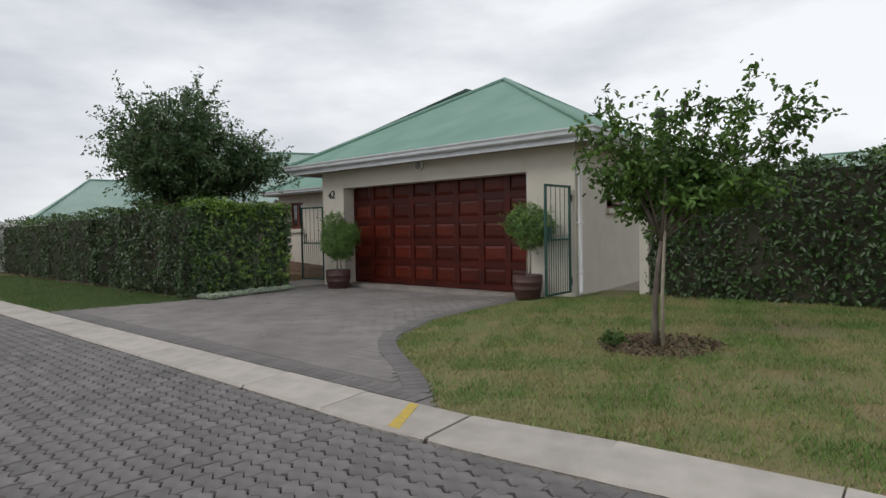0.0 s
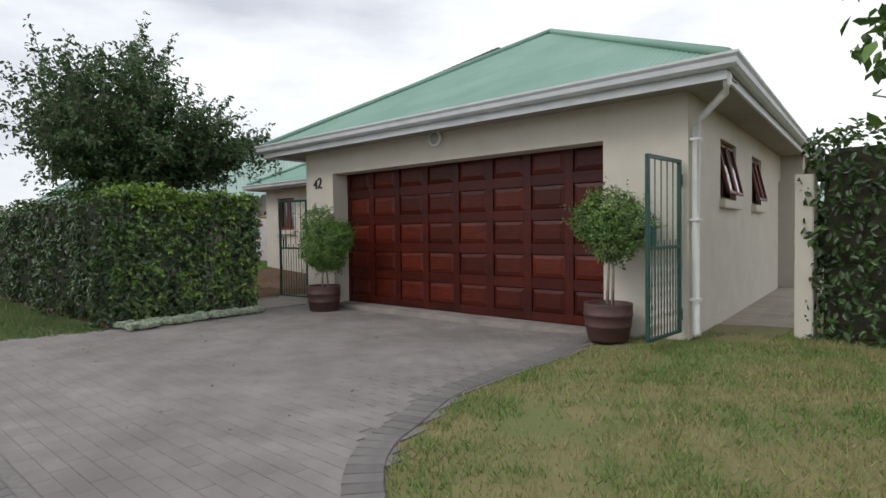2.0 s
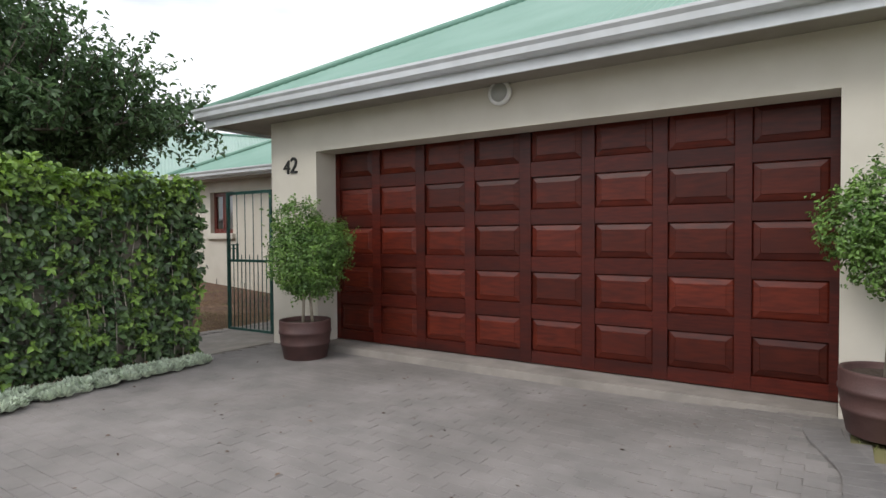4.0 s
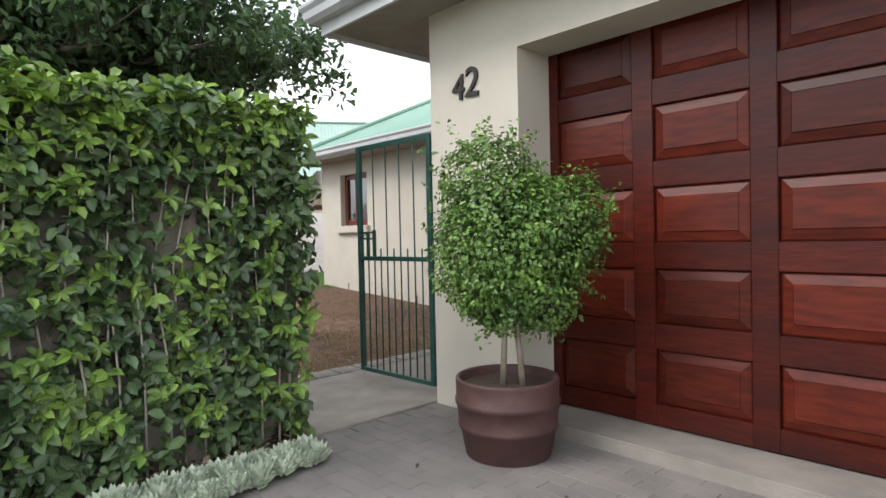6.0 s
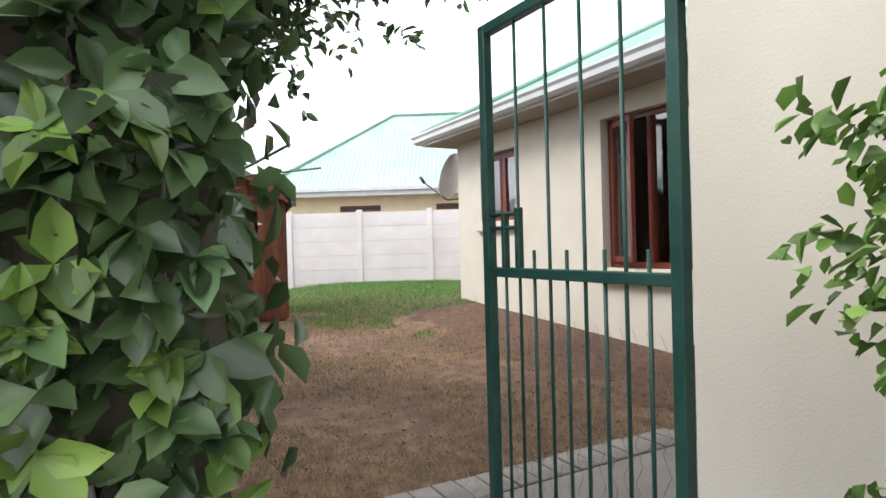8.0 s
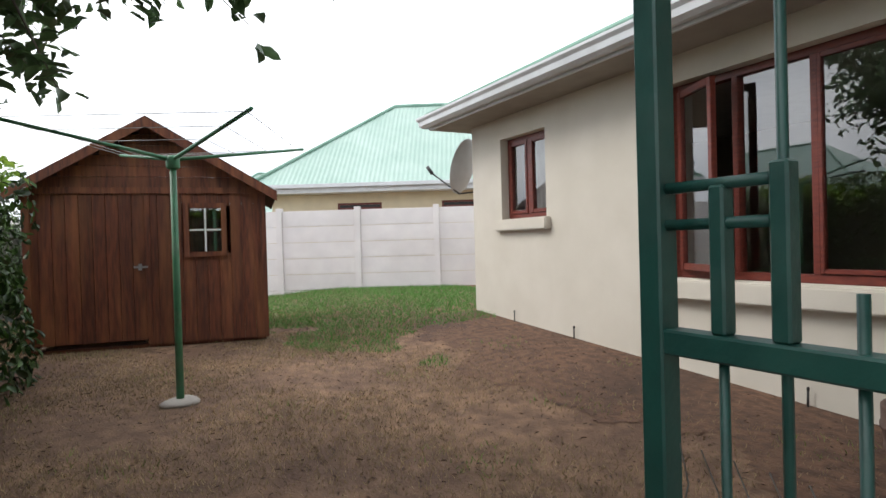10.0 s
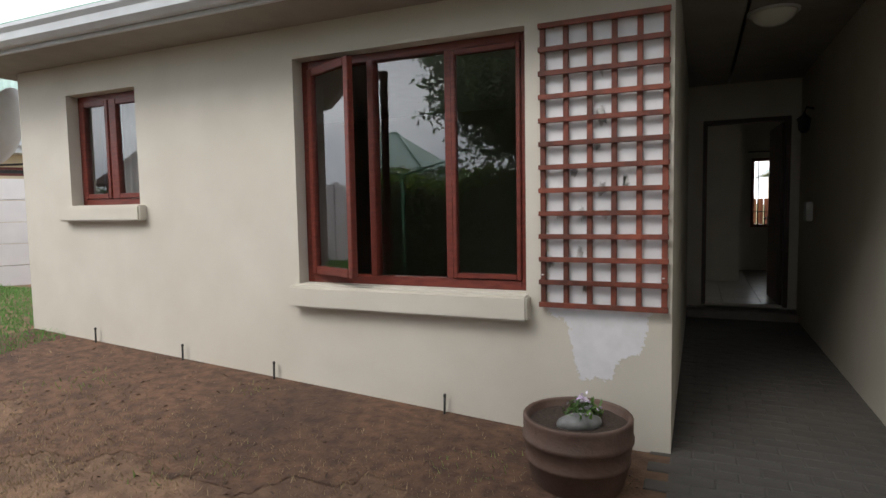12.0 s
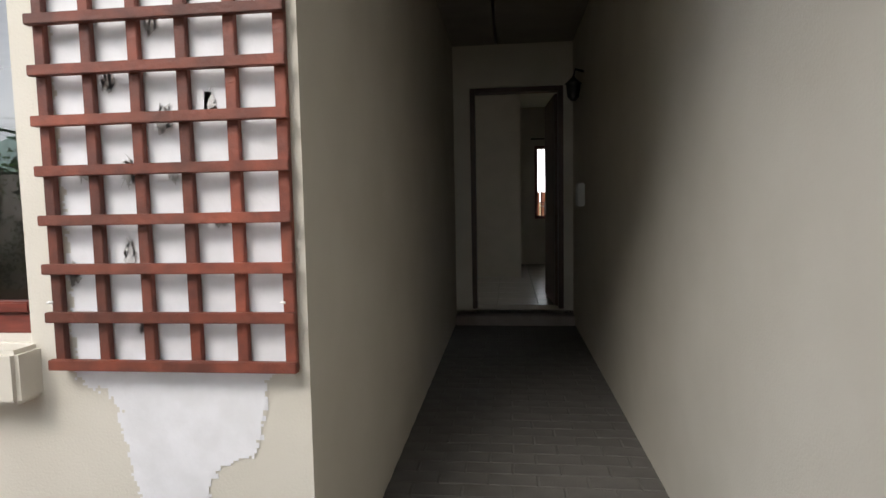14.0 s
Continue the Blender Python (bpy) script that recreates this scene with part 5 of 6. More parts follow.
part("leaves", leaf_cloud("leaves", np.array([-1.44, 2.47, 0.29]) + d * RNG.uniform(0.02, 0.10, (150, 1)), d, 0.05, M_TOPIARY, 0.3, 0, 0.7, 0.5), pl)
tagged(part("flowers", leaf_cloud("flowers", np.array([-1.43, 2.44, 0.37]) + RNG.normal(0, 0.03, (26, 3)), RNG.normal(size=(26, 3)), 0.022, M_PETAL, 0.8), pl), "tiny white and violet petals", kind="stuff")
st = bmesh.new()
bmesh.ops.create_icosphere(st, subdivisions=3, radius=0.07, matrix=Matrix.Translation((-1.44, 2.40, 0.30)) @ Matrix.Rotation(0.5, 4, "Z") @ Matrix.Diagonal((1.5, 0.75, 0.6, 1)))
for v in st.verts:
    v.co += Vector((0.006, 0.006, 0.006)) * noise.noise(v.co * 18)
tagged(new("stone", bm_mesh("stone", st, M_STONE, True)), "smooth grey mottled stone lying in the pot", "stone")

for x in (-5.30, -4.375, -3.55, -2.31):
    z = float(land(x, 2.885)) + 0.01
    pg = thing("wall_peg", (x, 2.885, z - 0.05), "short thin black irrigation riser at the wall foot", "peg", "pegs along the wall")
    part("stem", tube("stem", [(x, 2.885, z - 0.06), (x + 0.004, 2.885, z + 0.105)], 0.007, M_BLACK, 6), pg)
    part("cap", lathe("cap", [(0.009, 0), (0.009, 0.016), (0.004, 0.02)], (x + 0.004, 2.885, z + 0.09), M_BLACK, 8), pg)

# ---- passage fittings ----
lamp = thing("ceiling_lamp", (-0.52, 4.45, 2.452), "frosted glass dome ceiling lamp, unlit", "ceiling lamp")
part("base_plate", lathe("base_plate", [(0.16, 0.085), (0.16, 0.1)], (-0.52, 4.45, 2.452), M_WHITE, 28), lamp)
part("dome", lathe("dome", [(0.01, 0.0), (0.07, 0.012), (0.115, 0.04), (0.14, 0.075), (0.145, 0.085)], (-0.52, 4.45, 2.452), M_BULB, 28), lamp, "pale frosted glass dome")
wl_ = thing("wall_lantern", (-0.06, 6.25, 1.95), "small dark iron wall lantern", "lantern")
part("bracket", tube("bracket", [(0.004, 6.25, 2.12), (-0.06, 6.25, 2.14), (-0.075, 6.25, 2.08)], 0.009, M_BLACK, 6), wl_)
part("body", lathe("body", [(0.02, 0.0), (0.045, 0.03), (0.055, 0.12), (0.07, 0.125), (0.02, 0.17), (0.004, 0.19)], (-0.075, 6.25, 1.9), M_BLACK, 6), wl_)
bx = thing("intercom_box", (-0.02, 6.25, 1.15), "white plastic wall box", "box")
part("casing", boxes("casing", [(-0.05, 0.004, 6.17, 6.33, 1.08, 1.26)], M_WHITE, 0.008), bx)
dr_ = tagged(new("door_2"), "dark timber front door standing open inwards", "door", kind="structure")
dr_.location = (-0.5, 7.1, 0.12)
bar([(-0.93, -0.885, 7.02, 7.14, 0.12, 2.17), (-0.125, -0.08, 7.02, 7.14, 0.12, 2.17), (-0.884, -0.126, 7.02, 7.14, 2.125, 2.17)], "door_frame", dr_, M_DARKWOOD)
dm = boxes("door_leaf", [(-0.78, 0, -0.022, 0.022, 0.125, 2.12)], M_DARKWOOD, 0.004)
hm = boxes("door_handle", [(-0.74, -0.70, -0.035, 0.035, 0.98, 1.12), (-0.735, -0.62, -0.07, -0.05, 1.06, 1.08), (-0.735, -0.715, -0.07, -0.022, 1.06, 1.08)], M_STEEL, 0.003)
DM = Matrix.Translation((-0.128, 7.16, 0)) @ Matrix.Rotation(radians(-87), 4, "Z")
dm.transform(DM)
hm.transform(DM)
dl = part("door_leaf", dm, dr_)
part("door_handle", hm, dl, "steel lever handle")
structure("door_step", boxes("door_step", [(-1.078, 0.003, 6.82, 6.998, 0.0, 0.085)], M_SLAB, 0.008), "low step before the front door")
rw_ = tagged(new("window_5"), "narrow room window with burglar bars", "window", kind="structure")
rw_.location = (0.37, 11.1, 0.84)
bar([(-0.16, -0.11, 11.05, 11.12, 0.84, 2.0), (0.85, 0.9, 11.05, 11.12, 0.84, 2.0), (-0.109, 0.849, 11.05, 11.12, 1.95, 2.0), (-0.109, 0.849, 11.05, 11.12, 0.84, 0.89)], "window_frame", rw_)
for i in range(9):
    x = -0.05 + 0.1 * i
    part("bar", tube("bar", [(x, 11.03, 0.86), (x, 11.03, 1.2 if i % 2 else 1.98)], 0.007, M_BLACK, 5), rw_)
part("bar", tube("bar", [(-0.12, 11.03, 1.1), (0.86, 11.03, 1.1)], 0.007, M_BLACK, 5), rw_)
part("curtain_rail", tube("curtain_rail", [(-0.22, 10.95, 2.1), (1.0, 10.95, 2.1)], 0.012, M_BLACK, 6), rw_)
yf_ = thing("timber_fence", (0.5, 17.0, 0.0), "orange-brown board fence outside the room window", "fence")
for i in range(24):
    part("board", boxes("board", [(-1.5 + 0.16 * i, -1.36 + 0.16 * i, 17.0, 17.02, -0.1, 1.35)], M_SHED, 0.003), yf_)

# ---- satellite dish ----
ds = thing("satellite_dish", (-6.12, 3.3, 1.9), "grey satellite dish on the wing corner", "satellite dish")
dm = lathe("dish", [(0.001, 0.0), (0.12, 0.012), (0.23, 0.042), (0.33, 0.09), (0.335, 0.095), (0.325, 0.1), (0.22, 0.055), (0.001, 0.012)], (0, 0, 0), M_DISH, 32)
dm.transform(look((-6.52, 3.12, 2.02), (-6.05, 3.42, 1.85)) @ Matrix.Diagonal((0.92, 1.05, 1, 1)))
part("dish", dm, ds)
part("feed_arm", tube("feed_arm", [(-6.36, 3.2, 1.72), (-6.55, 2.98, 1.7), (-6.83, 2.72, 2.0)], 0.011, M_BLACK, 6), ds, "black feed arm")
part("feed_horn", tube("feed_horn", [(-6.80, 2.74, 1.97), (-6.85, 2.70, 2.06)], 0.024, M_BLACK, 8), ds)
part("mount", tube("mount", [(-6.115, 3.5, 1.8), (-6.3, 3.45, 1.8), (-6.34, 3.3, 1.95)], 0.02, M_STEEL, 8), ds)

# ---- precast fence ----
FA, FD = Vector((-11.1, 1.7, 0)), Vector((0.5025, 0.8645, 0))
FN = Vector((-FD.y, FD.x, 0))
fn = thing("precast_fence", tuple(FA) , "white precast concrete panel fence round the yard", "fence")


def fence_piece(name, s0, s1, w0, w1, z0, z1):
    me = boxes(name, [(s0, s1, w0, w1, z0, z1)], M_FENCE, 0.008)
    me.transform(Matrix.Translation(FA) @ Matrix.Rotation(math.atan2(FD.y, FD.x), 4, "Z"))
    return part(name, me, fn)


BAY = 1.43
for k in range(-6, 6):
    s = 1.52 + BAY * k
    fence_piece("post", s - 0.055, s + 0.055, -0.06, 0.06, 0.0, 1.80)
    for r in range(6):
        fence_piece("panel", s + 0.056, s + BAY - 0.056, -0.022, 0.022, 0.01 + r * 0.29 + 0.003, 0.01 + (r + 1) * 0.29 - 0.004)


# ---- neighbouring houses ----
def house(loc, turn, drop, label):
    h = thing("house", loc, label, "house", "neighbouring houses")
    M = Matrix.Translation(Vector(loc) + Vector((0, 0, drop))) @ Matrix.Rotation(turn, 4, "Z")

    def add(name, me, lab="", par=None):
        me.transform(M)
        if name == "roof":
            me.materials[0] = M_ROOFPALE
        return part(name, me, par or h, lab)
    W, Dp, E, P = 14.0, 6.9, 2.63, 5.3
    wall = add("wall", wall_mesh("wall", "x", 0.5, W - 0.5, 0, E, 0.5, 0.7, [(2.2, 3.35, 2.02, 2.19), (4.9, 6.35, 2.02, 2.19), (8.4, 9.8, 1.0, 2.1)], M_NEIGHWALL))
    add("end_wall", wall_mesh("end_wall", "y", 0.7, Dp - 0.5, 0, E, 0.5, 0.7, [], M_NEIGHWALL))
    for a, b, z0 in ((2.2, 3.35, 2.02), (4.9, 6.35, 2.02), (8.4, 9.8, 1.0)):
        z1 = 2.19 if z0 > 2 else 2.1
        wd = add("window", boxes("window", [(a, b, 0.56, 0.62, z0, z0 + 0.05), (a, b, 0.56, 0.62, z1 - 0.05, z1), (a, a + 0.05, 0.56, 0.62, z0 + 0.05, z1 - 0.05), (b - 0.05, b, 0.56, 0.62, z0 + 0.05, z1 - 0.05)], M_WINWOOD))
        add("pane", boxes("pane", [(a + 0.05, b - 0.05, 0.6, 0.61, z0 + 0.05, z1 - 0.05)], M_BLACK), "", wd)
    hh = Dp / 2
    add("roof", hip_plane("roof", (0, 0, E), (W, 0, E), (W - hh, hh, P), (hh, hh, P), 0.12, 0.014), "pale green corrugated roof slope")
    add("roof", hip_plane("roof", (0, Dp, E), (0, 0, E), (hh, hh, P), (hh, hh, P), 0.12, 0.014), "pale green corrugated roof slope")
    add("roof", hip_plane("roof", (W, Dp, E), (0, Dp, E), (hh, hh, P), (W - hh, hh, P), 0.12, 0.014))
    add("ridge_cap", tube("ridge_cap", [(0, 0, E + 0.03), (hh, hh, P + 0.03), (W - hh, hh, P + 0.03)], 0.06, M_ROOF, 6))
    add("gutter", boxes("gutter", [(-0.05, W, -0.1, 0.0, E - 0.08, E + 0.02), (-0.1, 0.0, 0.0, Dp, E - 0.08, E + 0.02)], M_GUTTER, 0.01), "pale grey gutter")
    add("fascia", boxes("fascia", [(0.02, W, 0.0, 0.03, E - 0.2, E - 0.08), (0.02, W, 0.03, 0.5, E - 0.2, E - 0.18)], M_GUTTER), "pale grey fascia")
    return h


house((-15.5, 1.95, 0.0), math.atan2(0.866, 0.5), 0.0, "cream neighbouring house with pale green hipped roof")
house((-26.0, 0.8, 0.0), math.atan2(0.9, 0.15), -0.7, "low distant house with a green roof")
house((14.0, -22.0, 0.0), math.pi, 0.0, "cream house with green roof across the street")
house((-12.5, -18.5, 0.0), math.pi, 0.0, "cream house with green roof across the street")
house((2.0, 30.0, 0.0), 0.0, 0.0, "cream house with green roof behind the garden")

# ---- timber shed ----
SH = Matrix.Translation((-6.65, -1.47, 0.16)) @ Matrix.Rotation(math.atan2(2.04, 0.37), 4, "Z")
shed = thing("timber_shed", (-6.65, -1.47, 0.16), "brown weathered timber garden shed with felt roof", "shed")
SW, SD, SE, SP = 2.07, 1.9, 1.51, 2.12


def sadd(name, items, material, par=None, bevel=0.003, label=""):
    me = boxes(name, items, material, bevel)
    me.transform(SH)
    return part(name, me, par or shed, label)


sadd("back_wall", [(0.02, SW - 0.02, SD - 0.03, SD, 0.04, SE)], M_SHED)
nb = 19
bwid = SW / nb
WIN = (1.35, 1.68, 0.90, 1.36)
for i in range(nb):
    a, b = i * bwid, (i + 1) * bwid
    if WIN[0] - 0.02 < (a + b) / 2 < WIN[1] + 0.02:
        sadd("board", [(a + 0.001, b - 0.001, 0.0, 0.02, 0.05, WIN[2])], M_SHED)
        sadd("board", [(a + 0.001, b - 0.001, 0.0, 0.02, WIN[3], SE - 0.02)], M_SHED)
    else:
        sadd("board", [(a + 0.001, b - 0.001, 0.0 - 0.003 * (i % 2), 0.02, 0.05 if i > 8 else 0.10, SE - 0.02)], M_SHED)
for i in range(18):
    a = 0.02 + i * (SD - 0.06) / 18
    sadd("side_board", [(SW - 0.02, SW, a + 0.001, a + (SD - 0.06) / 18 - 0.001, 0.05, SE + 0.03)], M_SHED)
    sadd("side_board", [(0.0, 0.02, a + 0.001, a + (SD - 0.06) / 18 - 0.001, 0.05, SE + 0.03)], M_SHED)
# Unseen board added behind the front to stop light leaking through the gaps.
sadd("lining", [(0.03, SW - 0.03, 0.022, 0.03, WIN[3] + 0.035, SE + 0.02)], M_SHED)
sadd("head_rail", [(-0.02, SW + 0.02, -0.022, -0.004, SE - 0.03, SE + 0.03)], M_SHED)
sadd("corner_post", [(-0.01, 0.05, -0.02, -0.004, 0.05, SE - 0.035)], M_SHED)
sadd("corner_post", [(SW - 0.05, SW + 0.01, -0.02, -0.004, 0.05, SE - 0.035)], M_SHED)
sadd("door_batten", [(0.98, 1.03, -0.018, -0.004, 0.12, SE - 0.035)], M_SHED)
hsp = sadd("hasp", [(0.88, 1.0, -0.028, -0.016, 0.78, 0.80), (0.92, 0.95, -0.03, -0.016, 0.76, 0.82)], M_STEEL, None, 0.002, "steel hasp")
for j in range(6):
    z0 = SE + 0.032 + j * 0.1
    half = SW / 2 * (1 - (z0 + 0.05 - SE) / (SP - SE)) + 0.03
    sadd("gable_board", [(SW / 2 - half, SW / 2 + half, -0.003, 0.018, z0, z0 + 0.098)], M_SHED)
wf = sadd("window_frame", [(WIN[0] - 0.03, WIN[0] + 0.02, -0.03, -0.004, WIN[2] - 0.03, WIN[3] + 0.03), (WIN[1] - 0.02, WIN[1] + 0.03, -0.03, -0.004, WIN[2] - 0.03, WIN[3] + 0.03), (WIN[0] + 0.021, WIN[1] - 0.021, -0.03, -0.004, WIN[2] - 0.03, WIN[2] + 0.02), (WIN[0] + 0.021, WIN[1] - 0.021, -0.03, -0.004, WIN[3] - 0.02, WIN[3] + 0.03)], M_SHED)
sadd("glazing_bar", [((WIN[0] + WIN[1]) / 2 - 0.009, (WIN[0] + WIN[1]) / 2 + 0.009, -0.02, 0.0, WIN[2] + 0.021, WIN[3] - 0.021), (WIN[0] + 0.021, WIN[1] - 0.021, -0.018, 0.0, (WIN[2] + WIN[3]) / 2 - 0.009, (WIN[2] + WIN[3]) / 2 + 0.009)], M_WHITE, wf, 0.002, "pale glazing bars")
me = mesh_of("pane", [(WIN[0], 0.008, WIN[2]), (WIN[1], 0.008, WIN[2]), (WIN[1], 0.008, WIN[3]), (WIN[0], 0.008, WIN[3])], [(0, 1, 2, 3)], M_GLASS)
me.transform(SH)
part("pane", me, wf)
for sgn in (0, 1):
    x0, x1 = (-0.12, SW / 2) if not sgn else (SW + 0.12, SW / 2)
    zl = SE - 0.06
    v = []
    for y in (-0.14, SD + 0.1):
        for x, z in ((x0, zl), (x1, SP + 0.03), (x1, SP + 0.075), (x0, zl + 0.045)):
            v.append((x, y, z))
    me = mesh_of("roof_side", v, [(0, 1, 2, 3), (4, 7, 6, 5), (0, 4, 5, 1), (3, 2, 6, 7), (0, 3, 7, 4), (1, 5, 6, 2)], M_SHEDROOF)
    me.transform(SH)
    part("roof_side", me, shed, "dark felt roof side")
    v = []
    for y in (-0.165, -0.143):
        for x, z in ((x0, zl - 0.055), (x1, SP - 0.03), (x1, SP + 0.06), (x0, zl + 0.035)):
            v.append((x, y, z))
    me = mesh_of("barge_board", v, [(0, 1, 2, 3), (4, 7, 6, 5), (0, 4, 5, 1), (3, 2, 6, 7), (0, 3, 7, 4), (1, 5, 6, 2)], M_SHED)
    me.transform(SH)
    part("barge_board", me, shed)
for ya in (0.05, 1.6):
    sadd("bearer", [(0.02, SW - 0.02, ya, ya + 0.08, -0.12, 0.05)], M_SHED)

# ---- rotary clothes line ----
cx_, cy_ = -4.42, -0.37
cz_ = float(land(cx_, cy_))
cl = thing("rotary_clothes_line", (cx_, cy_, cz_), "green steel rotary clothes line set in concrete", "clothes line")
part("post", tube("post", [(cx_, cy_, cz_), (cx_, cy_, 1.685)], 0.024, M_LINE, 12, 0.02), cl)
part("hub", lathe("hub", [(0.035, 0.0), (0.042, 0.01), (0.042, 0.07), (0.03, 0.085)], (cx_, cy_, 1.625), M_LINE, 12), cl)
cb = bmesh.new()
bmesh.ops.create_icosphere(cb, subdivisions=2, radius=0.13, matrix=Matrix.Translation((cx_, cy_, cz_ + 0.003)) @ Matrix.Diagonal((1.1, 1, 0.22, 1)))
for v in cb.verts:
    v.co += (v.co - Vector((cx_, cy_, cz_))) * 0.3 * noise.noise(v.co * 9)
part("footing", bm_mesh("footing", cb, M_KERB, True), cl, "lumpy white concrete footing")
tips_ = []
for a, up_ in ((20, 0.16), (108, 0.16), (198, 0.15), (287, 0.16)):
    e = (cx_ + 0.98 * math.cos(radians(a)), cy_ + 0.98 * math.sin(radians(a)), 1.685 + up_)
    tips_.append(e)
    part("arm", tube("arm", [(cx_, cy_, 1.685), e], 0.013, M_LINE, 6, 0.011), cl)
for f in (0.45, 0.7, 0.95):
    for k in range(4):
        a, b = tips_[k], tips_[(k + 1) % 4]
        p0 = [c0 + (q - c0) * f for q, c0 in zip(a, (cx_, cy_, 1.685))]
        p1 = [c0 + (q - c0) * f for q, c0 in zip(b, (cx_, cy_, 1.685))]
        part("line", tube("line", [p0, p1], 0.0022, M_STEEL, 4), cl, "thin washing line")

# chimney cowl and bin
ch = thing("chimney_flue", (4.9, 8.1, 3.5), "black metal chimney flue on the roof", "chimney")
part("flue", lathe("flue", [(0.09, 0), (0.09, 0.75)], (4.9, 8.1, 3.5), M_BLACK, 14), ch)
part("cowl", lathe("cowl", [(0.1, 0.72), (0.17, 0.78), (0.17, 0.92), (0.08, 1.02), (0.02, 1.05)], (4.9, 8.1, 3.5), M_BLACK, 14), ch)
bn = thing("wheelie_bin", (5.6, 9.6, 0.06), "dark blue plastic bin beside the side wall", "bin")
part("body", boxes("body", [(5.36, 5.84, 9.3, 9.85, 0.06, 0.85)], M_BIN, 0.03), bn)
part("lid", boxes("lid", [(5.33, 5.87, 9.27, 9.88, 0.851, 0.92)], M_BIN, 0.02), bn)

# ---- gateway slab, paths ----
structure("path_slab", boxes("path_slab", [(-1.16, 0.0, -1.0, 2.4, -0.1, 0.012)], M_SLAB, 0.006), "worn concrete path inside the gate")
structure("wall_behind_hedge", boxes("wall_behind_hedge", [(-15.9, -0.3, -2.62, -2.5, -0.1, 1.6)], M_WALL), "plain yard wall behind the hedge")
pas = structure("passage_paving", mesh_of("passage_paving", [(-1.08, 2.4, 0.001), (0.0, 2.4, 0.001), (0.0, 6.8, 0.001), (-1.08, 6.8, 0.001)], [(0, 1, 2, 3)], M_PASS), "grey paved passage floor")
sp = structure("side_path", skewed(boxes("side_path", [(6.455, 7.2, 0.1, 13.5, -0.1, 0.088)], M_PATHSIDE)), "pale paved side path")

# ---- grass ----
def scatter(n, x0, x1, y0, y1, ok):
    x, y = RNG.uniform(x0, x1, n), RNG.uniform(y0, y1, n)
    k = ok(x, y)
    x, y = x[k], y[k]
    return np.stack([x, y, land(x, y) - 0.012], 1)


def patchy(x, y):
    return np.sin(x * 1.9 + y * 0.7) + np.sin(y * 2.3 - x * 1.1) + 0.7 * np.sin(x * 4.3 + 2) * np.sin(y * 3.9)


lp = scatter(150000, 5.2, 16.0, KERB_IN + 0.02, 1.0, lambda x, y: (x > drive_right(y) + 0.02) & (np.hypot((x - 8.87) / 1.15, y + 2.95) > 0.42) & (RNG.random(len(x)) < np.clip(1.25 - (x - 9) * 0.12, 0.2, 1)) & (patchy(x, y) > -1.5 + RNG.normal(0, 0.6, len(x))) & ~((x < 7.12) & (y > 0.08)))
tagged(new("lawn_grass", blades("lawn_grass", lp, 0.036, 0.007, M_BLADE)), "short mown grass, partly dry", "grass", kind="stuff")
tp = scatter(130000, 5.2, 16.0, KERB_IN + 0.02, 0.6, lambda x, y: (x > drive_right(y) + 0.02) & (np.hypot((x - 8.87) / 1.15, y + 2.95) > 0.5) & (patchy(x * 2.6 + 1, y * 2.6) + 0.6 * patchy(x * 9, y * 9) > 0.7 + RNG.normal(0, 0.5, len(x))))
tagged(new("lawn_tufts", blades("lawn_tufts", tp, 0.05, 0.008, M_TUFT)), "greener tufts of lawn grass", "grass", kind="stuff")
rp_ = scatter(40000, 5.2, 14.0, KERB_IN + 0.02, 0.6, lambda x, y: (x > drive_right(y) - 0.03) & (patchy(x * 3.1, y * 2.2 + 4) + 0.5 * patchy(x * 8, y * 11) > 0.9 + RNG.normal(0, 0.4, len(x))))
tagged(new("dry_lawn_grass", blades("dry_lawn_grass", rp_, 0.03, 0.008, M_DRYBLADE)), "straw-coloured dry patches of lawn", "grass", kind="stuff")
vp = scatter(60000, -12.0, 0.35, KERB_IN + 0.02, -3.25, lambda x, y: (x < drive_left(y) - 0.05) & (RNG.random(len(x)) < np.clip(1.0 + x * 0.05, 0.3, 1)))
tagged(new("verge_grass", blades("verge_grass", vp, 0.045, 0.009, M_VERGE)), "green mown verge grass", "grass", kind="stuff")
gp = scatter(90000, -11.5, -2.2, -0.2, 4.5, lambda x, y: ((np.hypot((x + 6.6) / 1.5, (y - 1.5) / 0.7) + 0.25 * patchy(x * 2, y * 2) < 1.0) | ((x < -5.6) & (y > 2.0 - 0.25 * (x + 6) - 0.25 * patchy(x, y) - 1.5 * (x < -7))) | ((np.abs(y - 1.5) < 0.9) & (x < -7.0))) & ~((y > 2.9) & (x > -6.15)))
tagged(new("yard_grass", blades("yard_grass", gp, 0.05, 0.008, M_GREENBLADE)), "green grass patch before the fence", "grass", kind="stuff")
dp_ = scatter(240000, -9.0, -1.2, -3.0, 2.9, lambda x, y: (patchy(x * 1.7, y * 1.7) > -0.5 + RNG.normal(0, 0.8, len(x))) & (y < 1.7 + RNG.normal(0, 0.5, len(x))))
tagged(new("dry_grass", blades("dry_grass", dp_, 0.03, 0.006, M_DRYBLADE)), "thin dry grass on the yard soil", "grass", kind="stuff")
sp_ = scatter(16000, -9.0, -1.3, -2.6, 2.8, lambda x, y: patchy(x * 2.3 + 3, y * 2.3) > 1.25)
tagged(new("weeds", blades("weeds", sp_, 0.04, 0.008, M_BLADE)), "scattered green weeds on the yard soil", "weeds", kind="stuff")
lt = scatter(9000, -8.0, -1.2, -2.6, 2.9, lambda x, y: RNG.random(len(x)) < 0.6)
lt[:, 2] += 0.014
